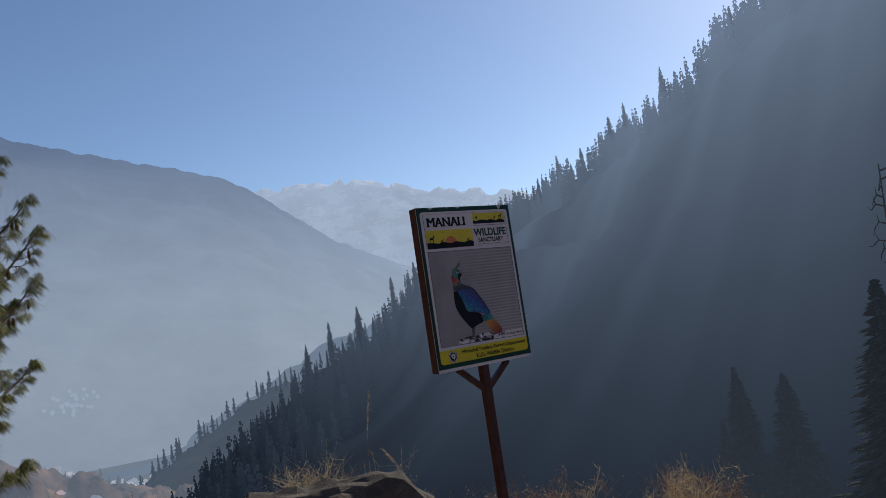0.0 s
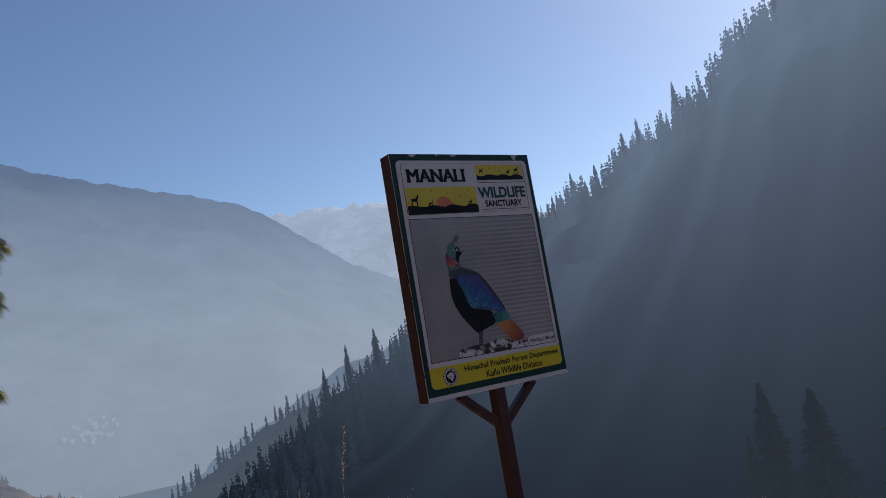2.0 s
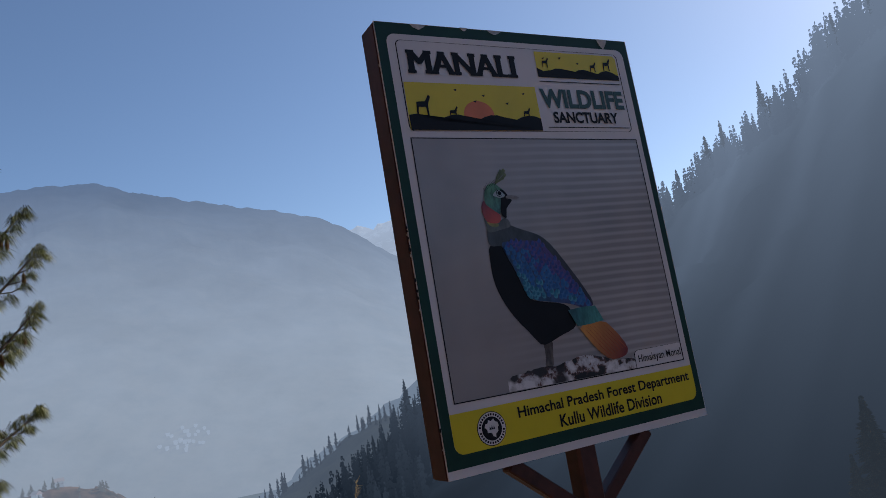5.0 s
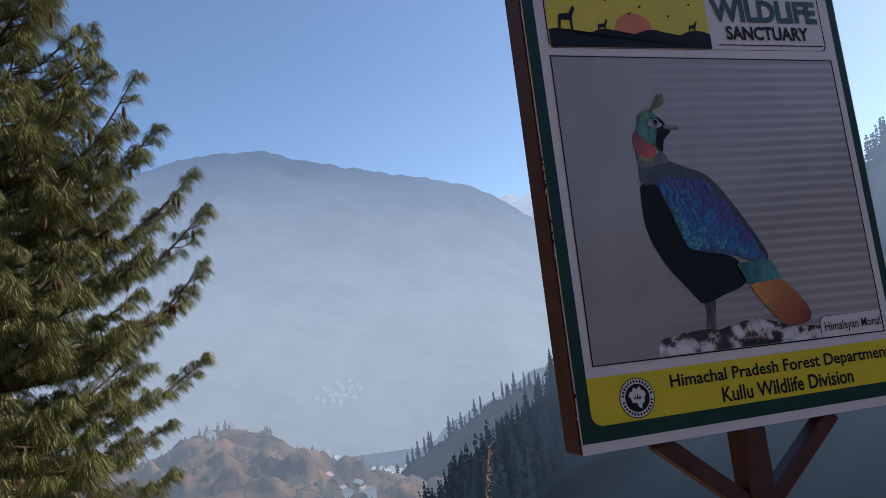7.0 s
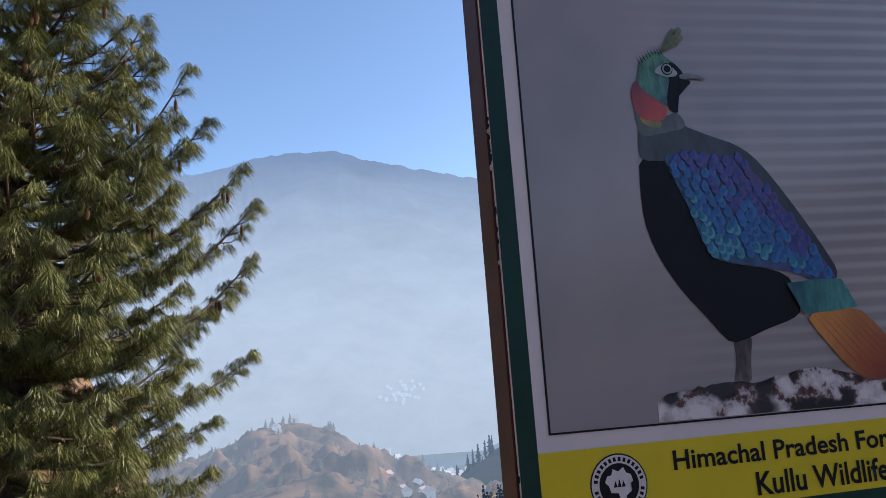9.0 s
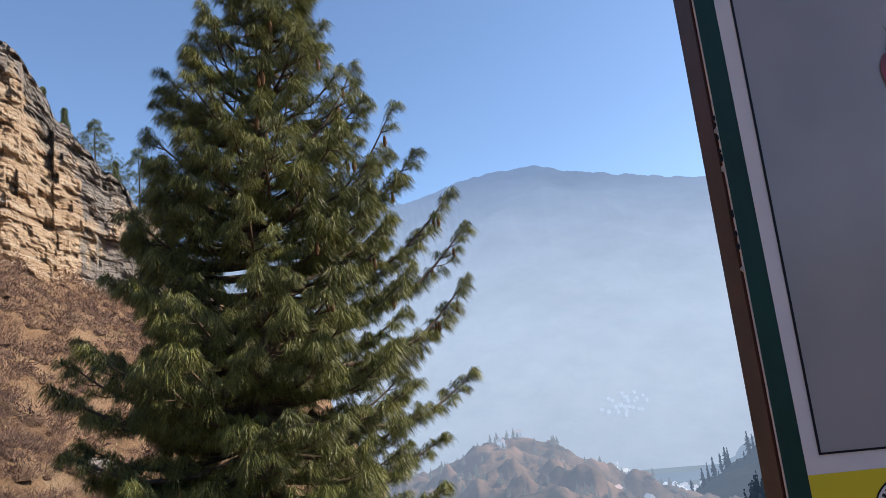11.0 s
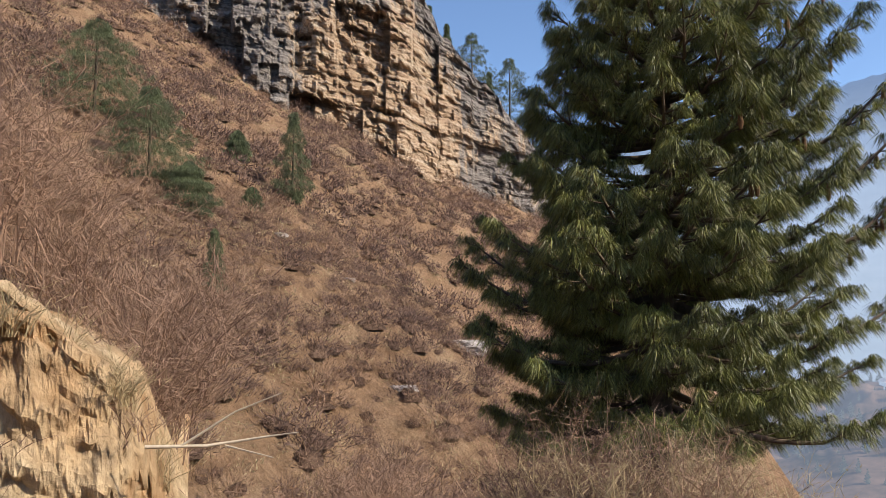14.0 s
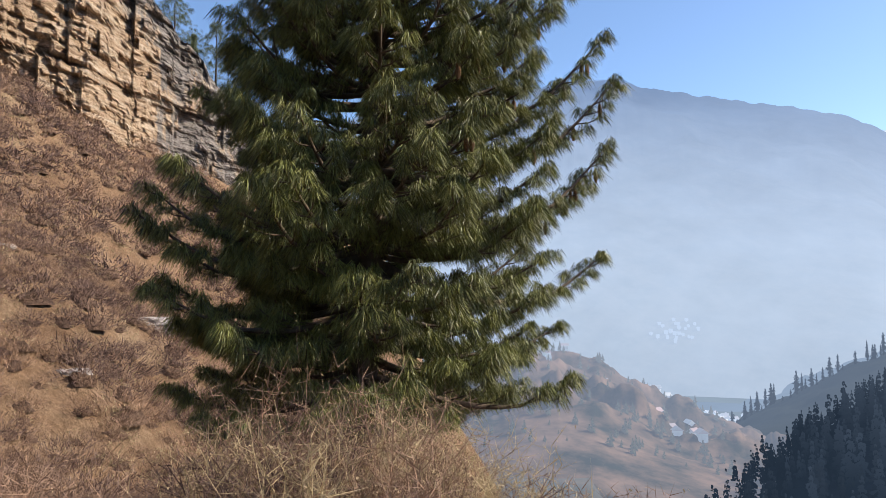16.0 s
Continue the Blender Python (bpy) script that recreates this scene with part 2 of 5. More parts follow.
def tube(verts, faces, pts, radii, sides=6):
    """Adds a tapered tube along pts to verts and faces."""
    base = len(verts)
    for i, p in enumerate(pts):
        d = (pts[min(i + 1, len(pts) - 1)] - pts[max(i - 1, 0)]).normalized()
        a = d.orthogonal().normalized()
        b = d.cross(a)
        for k in range(sides):
            w = 2 * math.pi * k / sides
            verts.append(p + (a * math.cos(w) + b * math.sin(w)) * radii[i])
    for i in range(len(pts) - 1):
        for k in range(sides):
            faces.append((base + i * sides + k, base + i * sides + (k + 1) % sides, base + (i + 1) * sides + (k + 1) % sides, base + (i + 1) * sides + k))


def blades(roots, tips, width):
    """Thin triangles from roots to tips, (n, 3) each."""
    d = tips - roots
    side = np.cross(d, np.random.normal(size=d.shape))
    side /= np.linalg.norm(side, axis=1)[:, None] + 1e-9
    w = np.asarray(width).reshape(-1, 1) / 2
    return np.stack([roots - side * w, roots + side * w, tips], axis=1)


def bearing(az, el, r, eye=(0.0, 0.0, 1.5)):
    """The place at azimuth az (left of +y) and elevation el, r metres off over the ground."""
    a = radians(az)
    return Vector((eye[0] - math.sin(a) * r, eye[1] + math.cos(a) * r, eye[2] + math.tan(radians(el)) * r))


def fbm(x, y, z=0.0, octaves=4):
    return noise.fractal((x, y, z), 1.0, 2.0, octaves)


def smooth(a, b, x):
    t = min(1.0, max(0.0, (x - a) / (b - a)))
    return t * t * (3 - 2 * t)


# ---- ground ----
SIDE = (Vector((0.12, 3.3)), Vector((0.1, 5.4)))
PATH = [Vector((0.0, -3.0)), Vector((0.0, 0.0)), Vector((0.12, 3.3)), Vector((-1.6, 3.9)), Vector((-7.0, 8.0)), Vector((-8.5, 9.2))]
UP = Vector((-0.766, -0.643))


def path_gap(p):
    best = 1e9
    for a, b in (*zip(PATH, PATH[1:]), SIDE):
        s = min(1, max(0, (p - a).dot(b - a) / (b - a).length_squared))
        best = min(best, (p - a - (b - a) * s).length)
    return best


def height(x, y):
    """The lie of the land: a shelf with the path, a steep scrub hillside that rises to the left, a drop to the valley."""
    q = Vector((x + 0.8, y - 3.3))
    r = q.length
    rise, s = q.dot(UP), q.x * 0.574 + q.y * 0.819
    hill = -8.2 + 0.7 * rise + fbm(x * 0.05, y * 0.05) * min(2.0, r * 0.05) + fbm(x * 0.3, y * 0.3, 5) * 0.35
    hill -= 0.012 * max(0, s - 4) ** 2 + 0.08 * max(0, s - 5) ** 2
    floor = -45 - 0.12 * r
    d = path_gap(Vector((x, y)))
    shelf = -0.02 - 0.06 * max(0, y - 1.5) * (1 if y < 6 else 4.5 / max(4.5, y - 1.5))
    shelf -= (0.42 + 1.1 * smooth(5.5, 8.0, y)) * max(0, d - 1.6 + 0.9 * smooth(5.5, 8.0, y)) ** 1.25 - 0.05 * fbm(x * 1.3, y * 1.3, 2)
    w, u = q.dot(Vector((-0.866, -0.5))), q.dot(Vector((-0.643, 0.766)))
    bank = -0.4 + min(1.3, max(0, (w - 2.5) * 2.2)) + 0.62 * max(0, w - 3.1) + fbm(x * 0.7, y * 0.7, 9) * 0.25
    bank -= 3 * smooth(1.6, 3.0, u) + 2.5 * max(0, u - 2.0) + 0.8 * max(0, 2.4 - w)
    low, k = max(hill, floor), 0.5
    for other in (shelf, bank):
        h = max(k - abs(low - other), 0) / k
        low = max(low, other) + h * h * k * 0.25
    return low


def build_ground():
    cx, cy, cols = -0.5, 3.3, 420
    radii = [0.25 * 1.05 ** i for i in range(142)]
    verts = [(cx, cy, height(cx, cy))]
    for r in radii:
        for j in range(cols):
            a = 2 * math.pi * j / cols
            x, y = cx + r * math.cos(a), cy + r * math.sin(a)
            verts.append((x, y, height(x, y)))
    faces = [(0, 1 + j, 1 + (j + 1) % cols) for j in range(cols)]
    faces += [tuple(1 + i for i in f) for f in grid_faces(len(radii), cols, True)]
    return tagged(mesh_ob("ground", verts, faces, SOIL, smooth=True), "dry brown hillside soil with a trodden shelf path", "ground", kind="structure")


build_ground()


def ridge(name, line, r_of, foot, material, label, rows=26, rough=0.02, step=0.4, az_noise=0.35, crag=9):
    """A mountain face: from the skyline down and towards the viewer to its foot."""
    azs = np.arange(line[0][0], line[-1][0], -step)
    ks = [-p[0] for p in line]
    verts = []
    for i in range(rows):
        t = i / (rows - 1)
        for az in azs:
            el = float(np.interp(-az, ks, [p[1] for p in line]))
            r0 = r_of(az)
            top = bearing(az, el + az_noise * fbm(az * 1.3, 0.3, 7, 5) * (1 if t == 0 else 0), r0)
            low = bearing(az, 0, r0 * foot)
            low.z = -60 - 0.07 * r0 * foot
            p = top.lerp(low, t)
            p.z += (fbm(p.x / r0 * crag, p.y / r0 * crag, t * 3, 6)) * r0 * rough * math.sin(math.pi * min(1, t * 1.6 + 0.02))
            verts.append(p)
        if i == 0:
            n0 = len(azs)
    behind = [bearing(az, float(np.interp(-az, ks, [p[1] for p in line])) - 5, r_of(az) * 1.1) for az in azs]
    verts = behind + verts
    faces = grid_faces(rows + 1, n0)
    return tagged(mesh_ob(name, verts, faces, material, smooth=True), label, "mountain", kind="structure")


FAR = [(62, 13), (50, 14.5), (42, 15.2), (38.2, 16.3), (35, 16.75), (31.6, 16.8), (30, 16.1), (27, 15.5), (23.4, 14.6), (19.7, 13.8), (15.8, 12.7), (14.6, 12.0), (12, 10.1), (8, 7.0), (2, 4), (-10, 1)]
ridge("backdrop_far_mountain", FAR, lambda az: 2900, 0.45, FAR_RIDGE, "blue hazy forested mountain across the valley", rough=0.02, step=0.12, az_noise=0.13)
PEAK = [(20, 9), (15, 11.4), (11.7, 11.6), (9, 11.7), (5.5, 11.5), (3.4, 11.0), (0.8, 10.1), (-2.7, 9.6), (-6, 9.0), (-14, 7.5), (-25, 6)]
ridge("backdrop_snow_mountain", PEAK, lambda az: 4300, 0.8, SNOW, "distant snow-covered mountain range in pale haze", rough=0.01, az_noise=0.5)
# past -85 the skyline is unseen, added to shape sky light on the sign
RIGHT = [(36, -24), (28, -17.5), (25, -14.5), (21.1, -10.8), (17.7, -8), (16, -6.6), (13.4, -4.9), (11.5, -3.4), (10.4, -2.5), (7.2, -1.2), (4.2, 0.9), (2.4, 2.8), (-2, 5), (-5.6, 7.0), (-8.3, 7.6), (-13, 9.6), (-16.3, 11.6), (-19.4, 12.8), (-22.6, 15.8), (-25, 17.2), (-28.2, 18.4), (-34.6, 21), (-45, 24), (-60, 21), (-85, 14), (-110, 9), (-121, 8), (-128, 7), (-170, 6), (-200, 9), (-230, 30)]
SPUR = [(30, -10), (27, -8.6), (24, -7.5), (20, -5.4), (15, -3.2), (10, -0.5), (4, 1)]


def right_r(az):
    return float(np.interp(-az, [-30, -22, -14, -5, 5, 20, 40, 90], [370, 480, 620, 660, 600, 480, 380, 300]))


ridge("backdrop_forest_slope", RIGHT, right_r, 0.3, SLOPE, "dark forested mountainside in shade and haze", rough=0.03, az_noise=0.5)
MIDDLE = [(38, -15), (34, -13), (28, -10.2), (24.5, -8.8), (21.9, -7.2), (18.2, -5.2), (16.5, -4.0), (14.3, -3.2), (12, -3.0), (6, -2.5)]
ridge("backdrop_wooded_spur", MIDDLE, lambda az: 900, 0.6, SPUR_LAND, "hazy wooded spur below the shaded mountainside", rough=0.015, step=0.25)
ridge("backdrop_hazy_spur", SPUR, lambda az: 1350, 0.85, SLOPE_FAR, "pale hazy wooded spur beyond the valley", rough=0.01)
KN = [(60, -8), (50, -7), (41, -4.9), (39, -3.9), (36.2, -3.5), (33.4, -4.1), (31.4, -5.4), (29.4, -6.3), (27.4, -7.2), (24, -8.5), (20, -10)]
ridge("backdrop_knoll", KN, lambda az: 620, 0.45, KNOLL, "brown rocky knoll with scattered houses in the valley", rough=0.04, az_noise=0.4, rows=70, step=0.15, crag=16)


def build_valley():
    verts, cols, radii = [], 180, [235 * 1.14 ** i for i in range(22)]
    for r in radii:
        for j in range(cols):
            a = 2 * math.pi * j / cols
            x, y = r * math.cos(a), r * math.sin(a)
            side = math.degrees(math.atan2(-x, y))
            dip = 45 * (1 - smooth(27, 34, side)) * (1 - smooth(450, 1000, r))
            verts.append((x, y, -42 - 0.1 * min(r, 1500) - dip + fbm(x * 0.004, y * 0.004) * 8))
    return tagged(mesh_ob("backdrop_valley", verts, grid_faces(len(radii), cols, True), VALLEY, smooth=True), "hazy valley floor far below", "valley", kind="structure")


build_valley()


# ---- cliff ----
LEDGES = []


def build_cliff():
    eye = (-0.8, 3.3, 1.3)
    base = [(125, 27), (110, 25), (99, 23.5), (93, 22.2), (91, 21), (84.8, 18.3), (80.6, 15.6), (77.4, 15), (71.5, 10.5), (66, 8.2), (61, 8), (55, 5)]
    crest = [(125, 44), (110, 42), (99, 38), (90, 36), (80, 32.5), (74, 29), (71.4, 27), (70, 25.2), (67.8, 22.0), (66, 19.8), (64.2, 18.1), (62.2, 15.6), (60, 12.8), (55, 7)]
    azs, rows = np.arange(112, 57, -0.15), 190
    verts = []
    for i in range(rows):
        t = i / (rows - 1)
        for az in azs:
            b = float(np.interp(-az, [-p[0] for p in base], [p[1] for p in base])) - 6.0
            c = float(np.interp(-az, [-p[0] for p in crest], [p[1] for p in crest])) + 0.6 * fbm(az * 0.7, 3.3, 0, 5)
            r = float(np.interp(az, [55, 60, 65, 71, 78, 86, 94, 110, 125], [92, 88, 79, 67, 61, 62, 66, 74, 84]))
            el = b + (c - b) * t
            z = bearing(az, el, r + 5 * t, eye).z
            # beds of uneven thickness, gently dipping, broken by upright joints
            s = z + 0.05 * (az - 75) + 0.8 * fbm(az * 0.09, z * 0.05, 1) + 0.35 * fbm(az * 0.5, z * 0.3, 6)
            mass, bed, leaf = s * 0.19 + 0.3 * noise.noise((s * 0.1, 3.1, 0)), s * 0.75 + 0.7 * noise.noise((s * 0.45, 0.2, 5)), s * 2.3 + 0.8 * noise.noise((s * 0.9, az * 0.05, 9))
            m, k, q = math.floor(mass), math.floor(bed), math.floor(leaf)
            wide = az * 0.33 + 1.2 * noise.noise((az * 0.2, m * 3.7, 0)) + 0.5 * m
            slim = az * 0.6 + 1.9 * noise.noise((az * 0.35, k * 5.3, 2)) + 0.6 * k
            jut = 2.0 * noise.cell((m * 1.7, math.floor(wide) * 2.3, 0.5)) + (0.35 + 0.8 * abs(fbm(az * 0.15, z * 0.12, 4))) * noise.cell((k * 1.3, math.floor(slim) * 1.9, 4.5)) + 0.34 * noise.cell((q * 1.1, math.floor(az * 1.4 + q * 0.3), 7.5))
            jut += 1.1 * noise.cell((m * 2.9, 0.5, 0.5)) + 2.2 * fbm(az * 0.1, z * 0.05, 8) + 0.8 * fbm(az * 0.8, z * 0.5, 2, 6)
            # open joints between beds and blocks
            gap = 0.5 + 0.9 * fbm(az * 0.2, z * 0.2, 12)
            jut -= 0.9 * gap * (1 - smooth(0.0, 0.12, mass - m)) + 0.4 * max(0.0, gap) * (1 - smooth(0.0, 0.2, bed - k)) + 0.35 * (1 - smooth(0.0, 0.10, slim - math.floor(slim))) * noise.cell((k * 2.1, math.floor(slim), 3.5))
            verts.append(bearing(az, el, r + 5 * t - jut, eye))
    LEDGES.extend(verts[i] for i in range(0, len(verts), 53) if verts[i].z > 6)
    back = [bearing(az, float(np.interp(-az, [-p[0] for p in crest], [p[1] for p in crest])) - 3, 130, eye) for az in azs]
    faces = grid_faces(rows + 1, len(azs))
    return tagged(mesh_ob("cliff", verts + back, faces, CLIFF), "tall tan and grey bedded rock cliff above the scrub", "cliff", kind="structure")


build_cliff()


# ---- sign ----
def thing(name, label, category, at=(0, 0, 0), group="", kind=""):
    ob = new(name)
    ob.empty_display_size = 0.1
    ob.matrix_world = Matrix.Translation(at) if not isinstance(at, Matrix) else at
    return tagged(ob, label, category, group, kind)


def box_bm(x0, x1, y0, y1, z0, z1, bevel=0.0):
    bm = bmesh.new()
    bmesh.ops.create_cube(bm, size=1, matrix=Matrix.Translation(((x0 + x1) / 2, (y0 + y1) / 2, (z0 + z1) / 2)) @ Matrix.Diagonal((x1 - x0, y1 - y0, z1 - z0, 1)))
    if bevel:
        bmesh.ops.bevel(bm, geom=bm.edges[:], offset=bevel, segments=2, affect="EDGES")
    return bm


def beam_bm(a, b, wide, deep, bevel=0.003):
    a, b = Vector(a), Vector(b)
    d = b - a
    m = Matrix.Translation((a + b) / 2) @ d.to_track_quat("Z", "Y").to_matrix().to_4x4() @ Matrix.Diagonal((wide, deep, d.length, 1))
    bm = bmesh.new()
    bmesh.ops.create_cube(bm, size=1, matrix=m)
    bmesh.ops.bevel(bm, geom=bm.edges[:], offset=bevel, segments=1, affect="EDGES")
    return bm


BW, BH = 0.678, 0.913


def sheet_bm(outline, y, rim=0.0):
    """A flat printed patch on the board's face, from fractions of its width and height."""
    bm = bmesh.new()
    f = bm.faces.new([bm.verts.new((u * BW, y, v * BH)) for u, v in outline])
    bmesh.ops.triangulate(bm, faces=[f])
    return bm


def rounded(u0, v0, u1, v1, r, corners=(1, 1, 1, 1)):
    """Outline of a rectangle with some round corners (bl, br, tr, tl)."""
    out, ru, rv = [], r / BW, r / BH
    for (cu, cv, a0), on in zip(((u0, v0, 180), (u1, v0, 270), (u1, v1, 0), (u0, v1, 90)), corners):
        if not on:
            out.append((cu, cv))
            continue
        mu, mv = cu + (ru if cu == u0 else -ru), cv + (rv if cv == v0 else -rv)
        out += [(mu + ru * math.cos(radians(a0 + k * 15)), mv + rv * math.sin(radians(a0 + k * 15))) for k in range(7)]
    return out


def outline_bm(pts, y, wide):
    """A thin printed line along a closed outline."""
    bm = bmesh.new()
    n = len(pts)
    ps = [Vector((u * BW, y, v * BH)) for u, v in pts]
    mid = sum(ps, Vector()) / n
    inner = [p + (mid - p).normalized() * wide * 1.3 for p in ps]
    a, b = [bm.verts.new(p) for p in ps], [bm.verts.new(p) for p in inner]
    for i in range(n):
        bm.faces.new((a[i], a[(i + 1) % n], b[(i + 1) % n], b[i]))
    return bm


def lettering(name, words, u0, v0, u1, v1, y, material, parent, bold=0.0):
    """Printed words that fill the given rectangle of the board."""
    cu = bpy.data.curves.new(name, "FONT")
    cu.body, cu.size, cu.offset, cu.resolution_u = words, 1.0, bold, 3
    tmp = bpy.data.objects.new(name, cu)
    scene.collection.objects.link(tmp)
    me = bpy.data.meshes.new_from_object(tmp.evaluated_get(bpy.context.evaluated_depsgraph_get()))
    bpy.data.objects.remove(tmp)
    co = np.array([v.co[:] for v in me.vertices])
    lo, hi = co.min(0), co.max(0)
    for v in me.vertices:
        v.co = ((u0 + (v.co.x - lo[0]) / (hi[0] - lo[0]) * (u1 - u0)) * BW, y, (v0 + (v.co.y - lo[1]) / (hi[1] - lo[1]) * (v1 - v0)) * BH)
    me.materials.clear()
    me.materials.append(material)
    ob = new(name, me)
    ob.parent = parent
    return tagged(ob, "printed words " + words)


def serifs(word, upper, y, parent):
    """Slab feet under, or caps over, the stems of a printed word."""
    co = np.array([v.co[:] for v in word.data.vertices])
    edge = co[:, 2].max() if upper else co[:, 2].min()
    xs = sorted(set(np.round(co[np.abs(co[:, 2] - edge) < 0.002, 0], 4)))
    runs = [[xs[0], xs[0]]]
    for x in xs[1:]:
        if x - runs[-1][1] < 0.016:
            runs[-1][1] = x
        else:
            runs.append([x, x])
    for a, b in runs:
        if b - a < 0.004:
            continue
        z0, z1 = (edge - 0.007, edge + 0.0005) if upper else (edge - 0.0005, edge + 0.007)
        part("serif", sheet_bm([((a - 0.006) / BW, z0 / BH), ((b + 0.006) / BW, z0 / BH), ((b + 0.006) / BW, z1 / BH), ((a - 0.006) / BW, z1 / BH)], y), PRINT_BLACK, parent)


def panel_print():
    """Grey photo ground, with sky sheen on the fine ripple of its twin-wall sheet painted into the colour."""
    n = Nodes("print_photo_ground")
    tc = n.add("TexCoord").outputs["Object"]
    sep = n.add("SeparateXYZ")
    n.link(tc, sep.inputs[0])
    big = n.noise(3.2, 3, at=tc)
    rib = n.math("SINE", n.math("MULTIPLY", n.math("ADD", sep.outputs[2], n.math("MULTIPLY", n.noise(2.5, 2, at=tc), 0.012)), 360))
    c = n.ramp(big, (0.3, (0.23, 0.22, 0.23)), (0.6, (0.32, 0.295, 0.295)), (0.8, (0.37, 0.30, 0.275)))
    # sky reflection on the ribs, painted as paler lines, stronger to the right
    sheen = n.ramp(n.math("MULTIPLY", sep.outputs[0], 1.6), (0.25, (0, 0, 0)), (0.8, (1, 1, 1)))
    c = n.mix(n.math("MULTIPLY", n.ramp(n.math("ADD", n.math("MULTIPLY", rib, 0.5), 0.5), (0.3, (0, 0, 0)), (0.95, (1, 1, 1))), n.math("MULTIPLY", sheen, 0.34)), c, (0.60, 0.57, 0.56))
    return n.finish(c, 0.2, 0.6)


def build_sign():
    sign = thing("sign_board", "printed sanctuary board in a rusty red frame on a post", "sign", pose(-0.122, 4.011, 1.207, 0, 0, 36.13))
    D = 0.062
    part("frame", box_bm(0.0, BW, 0.002, D, 0.0, BH, 0.003), RUST_PAINT, sign, "red oxide painted steel box frame")
    # printed sheet and its bent-over pale lower lip
    part("face_sheet", box_bm(0.002, BW, -0.0015, 0.002, 0.0, BH), PRINT_WHITE, sign, "white printed sheet")
    y = -0.0019
    k = 0.0004
    part("green_border", sheet_bm([(0.004, 0.018), (0.997, 0.018), (0.997, 0.999), (0.004, 0.999)], y), PRINT_GREEN, sign, "dark green border")
    part("white_field", sheet_bm(rounded(0.035, 0.045, 0.972, 0.972, 0.02), y - k), PRINT_WHITE, sign)
    part("yellow_band", sheet_bm(rounded(0.035, 0.045, 0.972, 0.128, 0.02, (1, 1, 0, 0)), y - 2 * k), PRINT_YELLOW, sign, "yellow lower band")
    panel = [(0.055, 0.147), (0.948, 0.143), (0.95, 0.722), (0.06, 0.727)]
    part("photo_panel", sheet_bm(panel, y - 2 * k), panel_print(), sign, "grey photo panel")
    part("photo_border", outline_bm(panel, y - 3 * k, 0.0025), PRINT_BLACK, sign)
    part("title_border", outline_bm(rounded(0.062, 0.742, 0.94, 0.958, 0.012), y - 2 * k, 0.0018), PRINT_BLACK, sign)
    part("sunset_strip", sheet_bm([(0.575, 0.884), (0.93, 0.884), (0.93, 0.945), (0.92, 0.953), (0.575, 0.952)], y - 3 * k), PRINT_YELLOW, sign)
    hills = [(0.575, 0.884)] + [(0.93 - 0.355 * i / 14, 0.884 + 0.012 + 0.014 * abs(math.sin(i * 0.75))) for i in range(15)]
    hills = [(0.93, 0.884)] + hills[1:] + [(0.575, 0.884)]
    part("strip_land", sheet_bm(hills, y - 4 * k), PRINT_BLACK, sign)
    part("sunset_scene", sheet_bm([(0.066, 0.744), (0.55, 0.744), (0.55, 0.857), (0.068, 0.857)], y - 3 * k), PRINT_YELLOW, sign)
    orange = plain("print_orange", (0.60, 0.16, 0.05), 0.35, 0.5, 0.1, 20)
    disc = [(0.315 + 0.056 * math.cos(a * math.pi / 12), 0.782 + 0.034 * math.sin(a * math.pi / 12)) for a in range(24)]
    part("setting_sun", sheet_bm(disc, y - 4 * k), orange, sign)
    scene_hill = [(0.55, 0.744)] + [(0.55 - 0.482 * i / 20, 0.744 + 0.022 + 0.016 * abs(math.sin(i * 0.55 + 0.6))) for i in range(21)] + [(0.068, 0.744)]
    part("scene_land", sheet_bm(scene_hill, y - 5 * k), PRINT_BLACK, sign)
    # shapes on the hills
    for u, v, s in ((0.125, 0.778, 1.0), (0.225, 0.772, 0.6), (0.50, 0.775, 0.55), (0.82, 0.905, 0.55), (0.885, 0.91, 0.7), (0.615, 0.91, 0.55)):
        fig = [(-.03, -.012), (-.024, -.012), (-.02, .008), (.004, .008), (.006, -.012), (.012, -.012), (.012, .014), (.024, .032), (.018, .038), (.004, .022), (-.026, .02)]
        part("silhouette", sheet_bm([(u + a * s, v + (b + .012) * s) for a, b in fig], y - 6 * k), PRINT_BLACK, sign)
    for u, v in ((0.235, 0.842), (0.335, 0.83), (0.42, 0.812), (0.49, 0.838), (0.30, 0.815), (0.60, 0.935), (0.67, 0.938), (0.745, 0.926)):
        part("fleck", sheet_bm([(u, v), (u + .007, v - .004), (u + .013, v + .002), (u + .007, v + .001)], y - 6 * k), PRINT_BLACK, sign)
    green_ink = plain("print_letter_green", (0.01, 0.05, 0.04), 0.4, 0.5, 0.2, 20)
    place = [lettering("word_place", "MANALI", 0.099 + du, 0.879, 0.482 + du, 0.934, y - (5 + 0.1 * i) * k, PRINT_BLACK, sign) for i, du in enumerate((-0.005, 0.0, 0.005))]
    for edge in (0, 1):
        serifs(place[1], edge, y - (5.5 + 0.1 * edge) * k, sign)
    lettering("word_wildlife", "WILDLIFE", 0.565, 0.803, 0.925, 0.853, y - 5 * k, green_ink, sign, 0.04)
    lettering("word_sanctuary", "SANCTUARY", 0.604, 0.764, 0.885, 0.794, y - 5 * k, PRINT_BLACK, sign, 0.03)
    for v0 in (0.872, 0.752):
        part("wire_line", sheet_bm([(0.575, v0), (0.93, v0), (0.93, v0 + 0.002), (0.575, v0 + 0.002)], y - 4 * k), PRINT_BLACK, sign)
